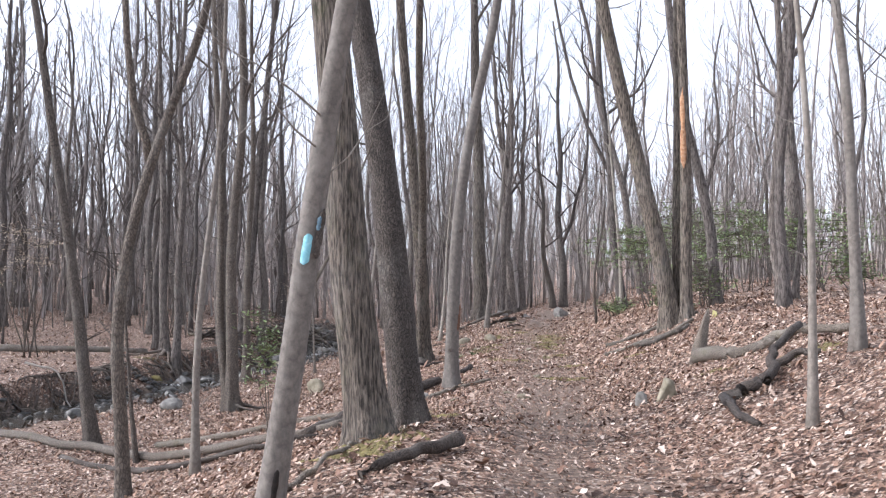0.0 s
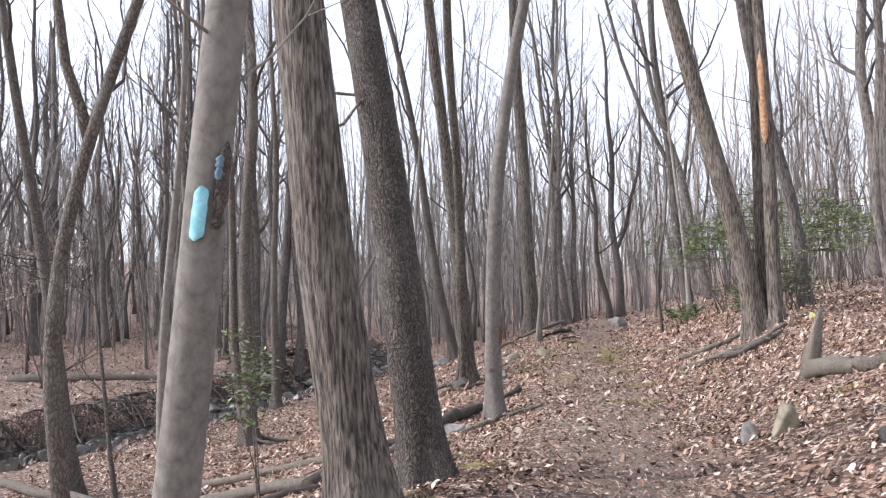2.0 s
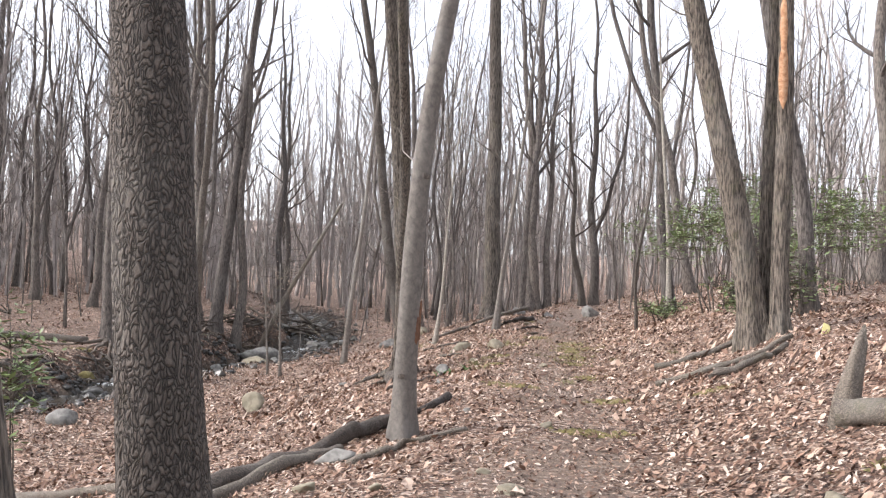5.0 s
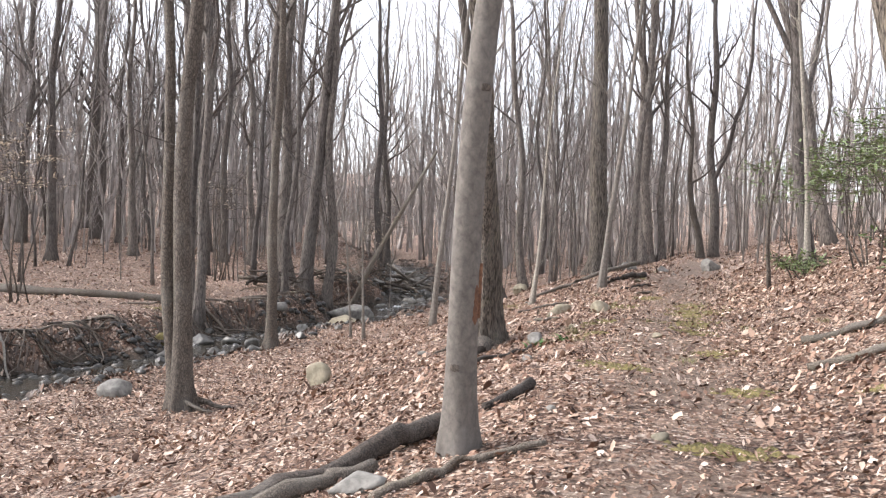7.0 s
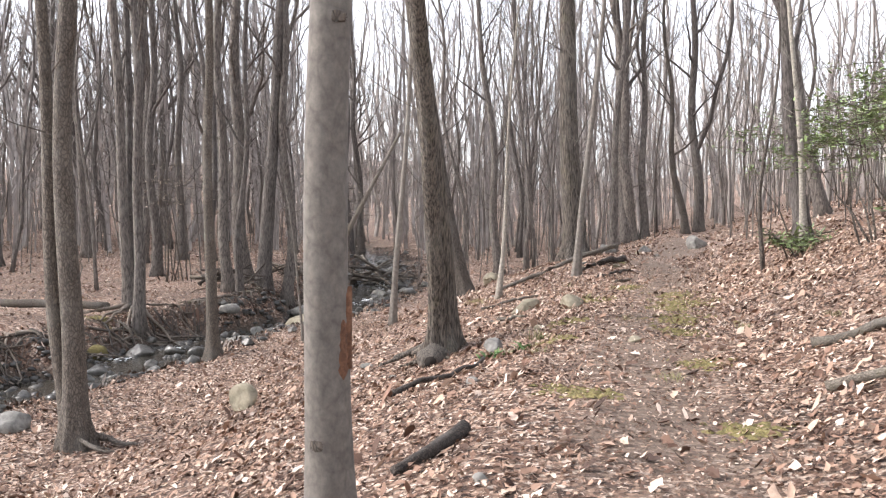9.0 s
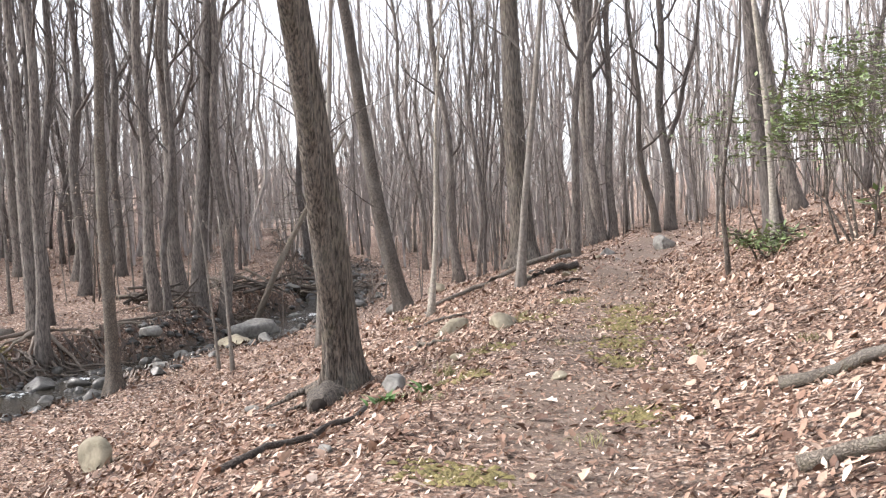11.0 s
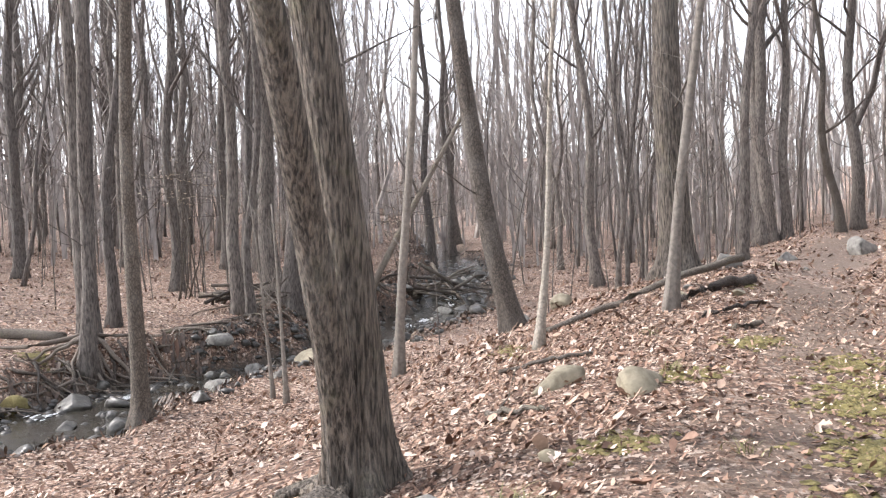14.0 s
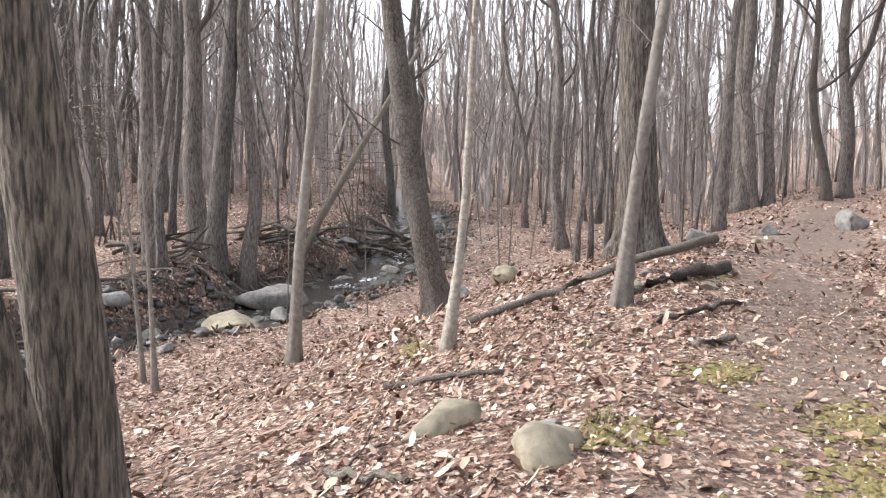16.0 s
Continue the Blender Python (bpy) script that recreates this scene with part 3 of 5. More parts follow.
tree("forest_tree", "tall slim leafless forest tree with grey-brown bark", -22.25, 46.88, [(0.00, 0.00, 0.186, (0.033, 0.007), (-0.0007, -0.0001))], BARK_FOREST, height=19, sides=14, seg=0.6, low=0.3, limbs=10, wob=0.07, seed=49)
tree("forest_tree", "tall slim leafless forest tree with grey-brown bark", -18.64, 49.17, [(0.00, 0.00, 0.145, (0.014, 0.003), (0.0004, 0.0001))], BARK_FOREST, height=15, sides=14, seg=0.6, low=0.3, limbs=10, wob=0.07, seed=50)
tree("forest_tree", "tall slim leafless forest tree with grey-brown bark", -29.72, 58.23, [(0.00, 0.00, 0.141, (0.067, 0.014), (-0.0000, -0.0000))], BARK_FOREST, height=16, sides=14, seg=0.6, low=0.3, limbs=10, wob=0.07, seed=51)
tree("sapling", "thin pale sapling at the trail edge", 6.80, 25.96, [(0.00, 0.00, 0.058, (-0.064, -0.005), (-0.0001, -0.0000))], BARK_PALE, height=8, sides=12, seed=52)
tree("sapling", "thin crooked brown sapling at the trail edge", 5.70, 24.50, [(0.00, 0.00, 0.034, (0.027, 0.002), (-0.0039, -0.0003))], BARK_FLAKY, height=6, sides=8, wob=0.12, limbs=7, seed=53)
tree("forest_tree", "tall slim leafless forest tree with grey-brown bark", -22.95, 55.59, [(0.00, 0.00, 0.223, (0.003, 0.000), (0.0016, 0.0000))], BARK_FOREST, height=19, sides=14, seg=0.6, low=0.3, limbs=10, wob=0.07, seed=54)
tree("forest_tree", "tall slim leafless forest tree with grey-brown bark", -9.94, 42.77, [(0.00, 0.00, 0.153, (-0.031, -0.001), (-0.0001, -0.0000))], BARK_FOREST, height=15, sides=14, seg=0.6, low=0.3, limbs=10, wob=0.07, seed=55)
tree("forest_tree", "tall slim leafless forest tree with grey-brown bark", 6.29, 46.14, [(0.00, 0.00, 0.229, (-0.076, -0.001), (0.0019, 0.0000))], BARK_FOREST, height=16, sides=14, seg=0.6, low=0.3, limbs=10, wob=0.07, seed=56)
tree("forest_tree", "tall slim leafless forest tree with grey-brown bark", -6.08, 50.93, [(0.00, 0.00, 0.172, (-0.028, -0.001), (0.0010, 0.0000))], BARK_FOREST, height=17, sides=14, seg=0.6, low=0.3, limbs=10, wob=0.07, seed=57)
tree("forest_tree", "tall slim leafless forest tree with grey-brown bark", -21.05, 51.82, [(0.00, 0.00, 0.353, (-0.021, 0.001), (-0.0000, 0.0000))], BARK_FOREST, height=18, sides=14, seg=0.6, low=0.3, limbs=10, wob=0.07, seed=58)
tree("forest_tree", "tall slim leafless forest tree with grey-brown bark", -7.03, 29.56, [(0.00, 0.00, 0.129, (0.021, -0.001), (-0.0032, 0.0002))], BARK_FOREST, height=19, sides=14, seg=0.6, low=0.3, limbs=10, wob=0.07, seed=59)
tree("forest_tree", "tall slim leafless forest tree with grey-brown bark", -8.43, 32.48, [(0.00, 0.00, 0.121, (0.056, -0.003), (-0.0027, 0.0002))], BARK_FOREST, height=15, sides=14, seg=0.6, low=0.3, limbs=10, wob=0.07, seed=60)
tree("forest_tree", "tall slim leafless forest tree with grey-brown bark", -6.92, 37.20, [(0.00, 0.00, 0.233, (-0.010, 0.001), (-0.0012, 0.0001))], BARK_FOREST, height=16, sides=14, seg=0.6, low=0.3, limbs=10, wob=0.07, seed=61)
tree("forest_tree", "tall slim leafless forest tree with grey-brown bark", -5.27, 36.22, [(0.00, 0.00, 0.159, (0.017, -0.001), (-0.0004, 0.0000))], BARK_FOREST, height=17, sides=14, seg=0.6, low=0.3, limbs=10, wob=0.07, seed=62)
tree("forest_tree", "tall slim leafless forest tree with grey-brown bark", -17.36, 40.83, [(0.00, 0.00, 0.188, (-0.001, -0.000), (0.0005, 0.0000))], BARK_FOREST, height=18, sides=14, seg=0.6, low=0.3, limbs=10, wob=0.07, seed=63)
tree("forest_tree", "tall slim leafless forest tree with grey-brown bark", -25.00, 58.47, [(0.00, 0.00, 0.371, (0.030, 0.003), (0.0001, 0.0000))], BARK_FOREST, height=19, sides=14, seg=0.6, low=0.3, limbs=10, wob=0.07, seed=64)
tree("forest_tree", "tall slim leafless forest tree with grey-brown bark", -15.38, 43.74, [(0.00, 0.00, 0.167, (-0.030, -0.003), (0.0021, 0.0002))], BARK_FOREST, height=15, sides=14, seg=0.6, low=0.3, limbs=10, wob=0.07, seed=65)
tree("forest_tree", "tall slim leafless forest tree with grey-brown bark", -10.08, 37.94, [(0.00, 0.00, 0.159, (-0.001, -0.000), (0.0024, 0.0002))], BARK_FOREST, height=16, sides=14, seg=0.6, low=0.3, limbs=10, wob=0.07, seed=66)
tree("forest_tree", "tall slim leafless forest tree with grey-brown bark", -11.27, 43.25, [(0.00, 0.00, 0.163, (0.003, 0.000), (0.0000, 0.0000))], BARK_FOREST, height=17, sides=14, seg=0.6, low=0.3, limbs=10, wob=0.07, seed=67)
tree("sapling", "thin twiggy grey sapling at the water side", -2.68, 27.65, [(0.00, 0.00, 0.026, (-0.032, -0.007), (-0.0230, -0.0048))], BARK_SMOOTH, height=3.6, sides=8, low=0.4, limbs=7, seed=68)
tree("sapling", "thin twiggy grey sapling at the water side", -2.32, 27.29, [(0.00, 0.00, 0.032, (-0.035, -0.003), (-0.0062, -0.0006))], BARK_SMOOTH, height=3.2, sides=8, low=0.4, limbs=7, seed=69)
tree("sapling", "thin bent brown sapling among leaves", -3.86, 13.89, [(0.00, 0.00, 0.034, (-0.136, 0.001), (0.0131, -0.0001))], BARK_FLAKY, height=4.0, sides=8, low=0.4, limbs=7, seed=70)
tree("forest_tree", "tall slim leafless forest tree with grey-brown bark", -8.08, 64.68, [(0.00, 0.00, 0.256, (-0.046, -0.005), (-0.0002, -0.0000))], BARK_FOREST, height=16, sides=14, seg=0.6, low=0.3, limbs=10, wob=0.07, seed=71)


# ---- forest behind ----
def variant(name, seed, height, r, limbs, low, reach, mat, sides=7):
    rng = random.Random(seed)
    t = thing(name, (0, 0, -500), "tall slim leafless forest tree with grey-brown bark", "tree", "background forest trees")
    pts = stem_line(height, (rng.uniform(-0.04, 0.04), rng.uniform(-0.04, 0.04)), (rng.uniform(-0.006, 0.006), rng.uniform(-0.006, 0.006)), rng, 0.9, 0.11)
    v, f = stem_mesh(pts, r, height, sides, rng, 0.5)
    mesh_object("trunk", v, f, mat, t)
    v, f = crown_mesh(rng, pts, r, height, low, limbs, reach)
    leaders(rng, pts, r, height, v, f, seed % 3)
    mesh_object("crown", v, f, mat, t, "bare branches and twigs")
    return t


rng = random.Random(77)
NEAR = [variant("forest_tree", 200 + i, rng.uniform(13, 19), rng.uniform(0.06, 0.13), 10, rng.uniform(0.24, 0.4), 0.24, BARK_FOREST) for i in range(9)]
THIN = [variant("slim_tree", 300 + i, rng.uniform(8, 13), rng.uniform(0.03, 0.06), 5, rng.uniform(0.25, 0.4), 0.16, BARK_FOREST, 6) for i in range(5)]
used = list(STANDING)


def clear(x, y, gap):
    d = x - float(trail_x(y))
    if -2.2 < d < 3.0 and y < 50 or abs(x - float(brook_x(y))) < 2.3 and y < 65:
        return False
    return all((x - a) ** 2 + (y - b) ** 2 > gap * gap for a, b in used)


def scatter(kinds, count, box, gap, ok):
    tries = 0
    made = 0
    while made < count and tries < 20000:
        tries += 1
        x, y = rng.uniform(box[0], box[1]), rng.uniform(box[2], box[3])
        if not ok(x, y) or not clear(x, y, gap) or x > 8 and rng.random() < 0.6:
            continue
        used.append((x, y))
        s = rng.uniform(0.85, 1.2)
        copy_thing(rng.choice(kinds), pose(x, y, float(ground_z(x, y)) - 0.02, rng.gauss(0, 2.6), rng.gauss(0, 2.6), rng.uniform(0, 360)) @ Matrix.Scale(s, 4))
        made += 1


def behind(x, y):
    return y > 38 + 0.1 * abs(x) or x < -11 and y > 20 or x < -16 or x > 12 and y > 8


scatter(NEAR, 88, (-44, 40, 14, 70), 1.7, behind)
scatter(THIN, 96, (-34, 32, 22, 66), 0.8, lambda x, y: y > 34 or x < -9 or x > 9)
scatter(NEAR, 22, (-25, 25, -32, -4), 2.5, lambda x, y: True)
for t in NEAR + THIN:
    for o in list(t.children):
        bpy.data.objects.remove(o)
    bpy.data.objects.remove(t)


def far_variant(seed):
    r_ = random.Random(seed)
    hgt = r_.uniform(13, 19)
    pts = stem_line(hgt, (r_.gauss(0, 0.05), r_.gauss(0, 0.05)), (0, 0), r_, 1.6, 0.2)
    vv, ff = [], []
    rad = r_.uniform(0.06, 0.16)
    tube(pts, [rad * (1 - 0.8 * k / (len(pts) - 1)) for k in range(len(pts))], 5, vv, ff, cap=False)
    for i in range(15):
        fr = 0.24 + 0.74 * i / 15
        k = min(int(fr * (len(pts) - 1)), len(pts) - 2)
        p = pts[k].lerp(pts[k + 1], r_.random())
        an = r_.uniform(0, 6.28)
        twig_system(r_, p, Vector((math.cos(an), math.sin(an), 1.0 + fr)), hgt * r_.uniform(0.12, 0.28), rad * 0.35 * (1.2 - fr) + 0.006, 1, vv, ff)
    quads_ = [q for q in ff if len(q) == 4]
    return np.array([tuple(p) for p in vv]), np.array(quads_)


# woods too far and too many to count
FAR = [far_variant(900 + i) for i in range(14)]
rng = random.Random(5)
vs, fs, base = [], [], 0
for i in range(820):
    a, dist = rng.uniform(-1.0, 1.0), 46 + 100 * rng.random() ** 1.3
    x, y = dist * math.sin(a), 6 + dist * math.cos(a)
    if abs(x - float(trail_x(y))) < 2.0 and y < 52 or abs(x - float(brook_x(y))) < 2.0 and y < 62:
        continue
    vv, ff = FAR[i % 14]
    an, sc = rng.uniform(0, 6.28), rng.uniform(0.75, 1.2)
    rot = np.array([[math.cos(an), -math.sin(an), 0], [math.sin(an), math.cos(an), 0], [0, 0, 1]]) * sc
    vs.append(vv @ rot.T + np.array([x, y, float(ground_z(x, y))]))
    fs.append(ff + base)
    base += len(vv)
v, f = [], []
for i in range(2900):
    a, dist = rng.uniform(-1.0, 1.0), 44 + 150 * rng.random() ** 1.2
    x, y = dist * math.sin(a), 4 + dist * math.cos(a)
    if abs(x - float(trail_x(y))) < 1.5 and y < 50 or abs(x - float(brook_x(y))) < 1.8 and y < 62:
        continue
    if x > 0.16 * y and rng.random() < 0.45:
        continue
    z, h = float(ground_z(x, y)), rng.choice((rng.uniform(2, 7), rng.uniform(8, 18)))
    r, lx, ly = 0.014 + 0.0065 * h, rng.gauss(0, 0.05) * h, rng.gauss(0, 0.05) * h
    wx, wy_ = rng.gauss(0, 0.018) * h, rng.gauss(0, 0.018) * h
    tube([(x, y, z - 0.1), (x + lx * 0.15 + wx, y + ly * 0.15 + wy_, z + h * 0.3), (x + lx * 0.55 - wx, y + ly * 0.55 - wy_, z + h * 0.65), (x + lx, y + ly, z + h)], [r, r * 0.85, r * 0.6, r * 0.15], 3, v, f, cap=False)
    for k in range(17):
        q = rng.uniform(0.2, 0.97)
        an, ln = rng.uniform(0, 6.28), h * rng.uniform(0.1, 0.24)
        b0 = Vector((x + lx * q, y + ly * q, z + h * q))
        e_ = b0 + Vector((math.cos(an) * 0.6, math.sin(an) * 0.6, 0.75)) * ln
        o = len(v)
        v.extend([b0 + Vector((0.02, 0, 0)), b0 - Vector((0.02, 0, 0)), e_ - Vector((0.007, 0, 0)), e_ + Vector((0.007, 0.01, 0))])
        f.append((o, o + 1, o + 2, o + 3))
vs.append(np.array([tuple(p) for p in v]))
fs.append(np.array(f) + base)
me = bpy.data.meshes.new("far_woods")
me.from_pydata(np.concatenate(vs).tolist(), [], np.concatenate(fs).tolist())
# the far stems carry their haze as a pale bark colour
me.materials.append(BARK_HAZED)
tagged(new("far_woods", me), "grey leafless woods on the far rise, distance haze painted into the bark", "woods", kind="stuff")


# ---- leaf litter ----
def leaf_cloud(name, xs, ys, size, mat, label, seed, tilt=0.36, crumbs=False):
    """Curled dead leaves lying on the ground, many in one mesh."""
    r = np.random.RandomState(seed)
    k = len(xs)
    zs = ground_z(xs, ys)
    e = 0.03
    gxn, gyn = (ground_z(xs + e, ys) - zs) / e, (ground_z(xs, ys + e) - zs) / e
    ln = size * r.uniform(0.6, 1.25, k)
    wd = ln * r.uniform(0.4, 0.75, k)
    shape = np.array([[-0.5, 0, 0], [-0.2, 0.42, 0.12], [0.22, 0.36, 0.14], [0.5, 0, 0.1], [0.22, -0.36, 0.14], [-0.2, -0.42, 0.12], [0.0, 0, 0]])
    P = np.repeat(shape[None], k, 0) * np.stack([ln, wd, ln], -1)[:, None, :]
    P[:, :, 2] *= r.uniform(-0.8, 1.9, k)[:, None]
    P[:, 3, 2] += ln * r.uniform(-0.1, 0.22, k)
    P[:, :, :2] += r.uniform(-0.11, 0.11, (k, 7, 2)) * ln[:, None, None]
    P[:, 1:3, 0] += (r.uniform(-0.12, 0.12, k) * ln)[:, None]
    P[:, 4:6, 0] += (r.uniform(-0.12, 0.12, k) * ln)[:, None]
    a, tx, ty = r.uniform(0, 6.283, k), r.normal(0, tilt, k), r.normal(0, tilt, k)
    ca, sa = np.cos(a)[:, None], np.sin(a)[:, None]
    P[:, :, 2] += P[:, :, 0] * np.tan(np.clip(tx, -0.9, 0.9))[:, None] + P[:, :, 1] * np.tan(np.clip(ty, -0.9, 0.9))[:, None]
    X_, Y_ = P[:, :, 0] * ca - P[:, :, 1] * sa, P[:, :, 0] * sa + P[:, :, 1] * ca
    Z_ = P[:, :, 2] + X_ * gxn[:, None] + Y_ * gyn[:, None]
    low = Z_.min(1)
    Z_ = Z_ - low[:, None] + zs[:, None] - 0.004 + (r.uniform(0, 0.02, k))[:, None]
    V = np.stack([X_ + xs[:, None], Y_ + ys[:, None], Z_], -1).reshape(-1, 3)
    tri = np.array([[0, 6, 1], [1, 6, 2], [2, 6, 3], [3, 6, 4], [4, 6, 5], [5, 6, 0]])
    if crumbs:      # broken scraps: two facets each
        tri = np.array([[0, 4, 2], [0, 2, 1]])
    T = (tri[None] + 7 * np.arange(k)[:, None, None]).reshape(-1)
    me = bpy.data.meshes.new(name)
    me.vertices.add(len(V))
    me.vertices.foreach_set("co", V.reshape(-1).astype(np.float32))
    me.loops.add(len(T))
    me.loops.foreach_set("vertex_index", T.astype(np.int32))
    me.polygons.add(len(T) // 3)
    me.polygons.foreach_set("loop_start", np.arange(0, len(T), 3, dtype=np.int32))
    me.update(calc_edges=True)
    me.materials.append(mat)
    return tagged(new(name, me), label, "leaves", kind="stuff")


lr = np.random.RandomState(9)


def spread(count, x0, x1, y0, y1, thin):
    xs, ys = lr.uniform(x0, x1, count), lr.uniform(y0, y1, count)
    d, s = xs - trail_x(ys), xs - brook_x(ys)
    keep = ((s > 1.25) | (s < -1.05)) & (lr.rand(count) > thin * np.exp(-((d + 0.15 * np.sin(0.7 * ys)) / 0.72) ** 2))
    clump = np.sin(1.7 * xs + 2 * np.sin(1.1 * ys)) * np.sin(1.5 * ys + np.sin(2.3 * xs))
    keep &= lr.rand(count) < 0.72 + 0.4 * clump
    return xs[keep], ys[keep]


leaf_cloud("leaf_litter", *spread(150000, -6.5, 8.5, 3.5, 31, 0.89), 0.05, LEAF, "thick litter of curled brown oak and beech leaves", 1)
leaf_cloud("leaf_litter", *spread(44000, -24, 15, 14, 56, 0.7), 0.092, LEAF, "thinner litter of brown leaves under the far trees", 2)
cx_ = lr.uniform(-3.2, 3.2, 115000)
cy_ = lr.uniform(3.5, 27, 115000)
sparse = lr.rand(115000) > 0.25 * np.exp(-(cx_ / 0.8) ** 2)
cx_, cy_ = cx_[sparse], cy_[sparse]
leaf_cloud("leaf_scraps", cx_ + trail_x(cy_), cy_, 0.034, LEAF, "trodden scraps of brown leaves on the trail", 3, 0.3, True)


# ---- stones ----
def rock(name, label, x, y, size, mat, seed, turn=0.0, sink=0.3, tilt=(0, 0), z=None, parent=None, rough=0.16):
    rng = random.Random(seed)
    bm = bmesh.new()
    bmesh.ops.create_icosphere(bm, subdivisions=3, radius=1.0)
    off = Vector((rng.uniform(0, 50), rng.uniform(0, 50), rng.uniform(0, 50)))
    cuts = [(Vector((rng.gauss(0, 1), rng.gauss(0, 1), rng.gauss(0, 0.8))).normalized(), rng.uniform(0.45, 0.8)) for _ in range(12)]
    for p in bm.verts:
        c = p.co.copy()
        for nrm, dd in cuts:
            over = c.dot(nrm) - dd
            if over > 0:
                c -= nrm * over * 0.97
        c *= 1 + rough * 0.6 * noise.noise(c * 1.5 + off) + rough * 0.35 * noise.noise(c * 4 + off)
        p.co = Vector((c.x * size[0], c.y * size[1], c.z * size[2]))
    for fc in bm.faces:
        fc.smooth = True
    me = bpy.data.meshes.new(name)
    bm.to_mesh(me)
    bm.free()
    me.materials.append(mat)
    ob = new(name, me)
    zz = float(ground_z(x, y)) if z is None else z
    ob.matrix_basis = pose(x, y, zz + size[2] * (1 - 2 * sink) * 0.6, tilt[0], tilt[1], turn)
    return tagged(ob, label, "rock", "stones by the trail")


rock("flat_stone", "flat tan slab half sunk in leaves", 1.84, 23.3, (0.34, 0.2, 0.11), ROCK_TAN, 51, 18, 0.22, (10, -16), rough=0.1)
rock("flat_stone", "tilted grey-tan slab beside moss", 2.52, 22.6, (0.25, 0.36, 0.15), ROCK_TAN, 52, -38, 0.36, (12, 28), rough=0.1)
rock("flat_stone", "grey stone at the foot of a split tree", 1.45, 20.3, (0.16, 0.2, 0.13), ROCK, 3, 10, 0.32)
rock("boulder", "tan rounded stone lying on leaves", -1.74, 20.71, (0.24, 0.2, 0.24), ROCK_TAN, 4, 0, 0.2)
rock("boulder", "grey stone lying on leaves near the brook", -5.0, 21.1, (0.34, 0.24, 0.22), ROCK, 5, 30, 0.25)
rock("flat_stone", "mossy stone beside a fallen log", 0.38, 12.95, (0.2, 0.15, 0.1), ROCK, 6, 20, 0.3)
rock("flat_stone", "pointed stone sticking out of the leaves", 3.0, 9.61, (0.2, 0.13, 0.17), ROCK_TAN, 7, 60, 0.3)
rock("flat_stone", "small dark stone among leaves", 2.75, 9.75, (0.1, 0.12, 0.12), ROCK, 8, 0, 0.3)
rock("boulder", "grey boulder on a knoll behind the oak", 3.75, 29.9, (0.32, 0.25, 0.24), ROCK, 9, 40, 0.25)
rock("boulder", "grey stone on a knoll behind the oak", 3.3, 30.6, (0.2, 0.2, 0.16), ROCK, 10, 0, 0.25)
rock("boulder", "tan upright stone on the slope", 1.05, 31.2, (0.22, 0.2, 0.34), ROCK_TAN, 11, 0, 0.2)
rock("boulder", "round brown stone on the slope", 0.2, 31.8, (0.34, 0.26, 0.24), ROCK, 12, 0, 0.25)
rock("boulder", "grey rock at the foot of a dead tree", 6.9, 36.2, (0.4, 0.32, 0.3), ROCK, 13, 0, 0.25)
rock("boulder", "grey rock at the trail bend", 5.2, 34.6, (0.35, 0.2, 0.15), ROCK, 14, 30, 0.3)
rock("boulder", "large grey boulder in the brook", -4.2, 35.0, (0.8, 0.62, 0.46), ROCK, 25, 20, 0.22, z=-1.3)
rock("boulder", "pale grey boulder in the brook", -3.7, 32.2, (0.6, 0.45, 0.42), ROCK_TAN, 16, -15, 0.22, z=-1.35)
rock("boulder", "grey boulder at the water's edge", -4.15, 30.5, (0.3, 0.26, 0.24), ROCK, 17, 0, 0.22, z=-1.35)
rock("boulder", "pale boulder at the water's edge", -4.75, 30.0, (0.26, 0.22, 0.2), ROCK, 18, 50, 0.22, z=-1.36)
rock("boulder", "mossy boulder at the water's edge", -4.5, 29.5, (0.22, 0.2, 0.12), MOSS, 19, 50, 0.25, z=-1.36)
rock("boulder", "moss-covered boulder in the brook", -7.3, 28.0, (0.34, 0.28, 0.24), MOSS, 20, 0, 0.25, z=-1.38)
rock("boulder", "grey boulder under an undercut bank", -7.15, 29.6, (0.4, 0.32, 0.26), ROCK, 21, 0, 0.25, z=-1.38)
rock("boulder", "wet dark boulder in the brook", -6.5, 28.4, (0.36, 0.3, 0.24), ROCK_WET, 22, 0, 0.25, z=-1.38)
rng = random.Random(31)
for i in range(190):
    yy = rng.choice((rng.uniform(17, 33), rng.uniform(25, 34), rng.uniform(35, 47), rng.uniform(37, 56)))
    off = rng.gauss(0.2, 0.85)
    xx = float(brook_x(yy)) + max(-1.5, min(1.9, off))
    s = rng.choice((0.07, 0.09, 0.12, 0.16, 0.24))
    wet = rng.random() < 0.8
    rock("brook_stone", "wet dark stone in the brook" if wet else "grey stone at the edge of the brook", xx, yy,
         (s * rng.uniform(0.9, 1.5), s * rng.uniform(0.8, 1.2), s * rng.uniform(0.6, 0.95)), ROCK_WET if wet else ROCK, 100 + i, rng.uniform(0, 360), 0.2,
         z=max(float(ground_z(xx, yy)), float(water_z(yy)) - 0.05))
rng = random.Random(8)
for i in range(26):
    yy, dd = rng.uniform(9, 33), rng.choice((rng.uniform(-4.5, -0.8), rng.uniform(-1.5, 0.8)))
    s = rng.uniform(0.05, 0.1)
    rock("small_stone", "small grey stone poking out of the litter", float(trail_x(yy)) + dd, yy, (s * 1.3, s, s * 0.7), rng.choice((ROCK, ROCK_TAN)), 400 + i, rng.uniform(0, 360), 0.3)


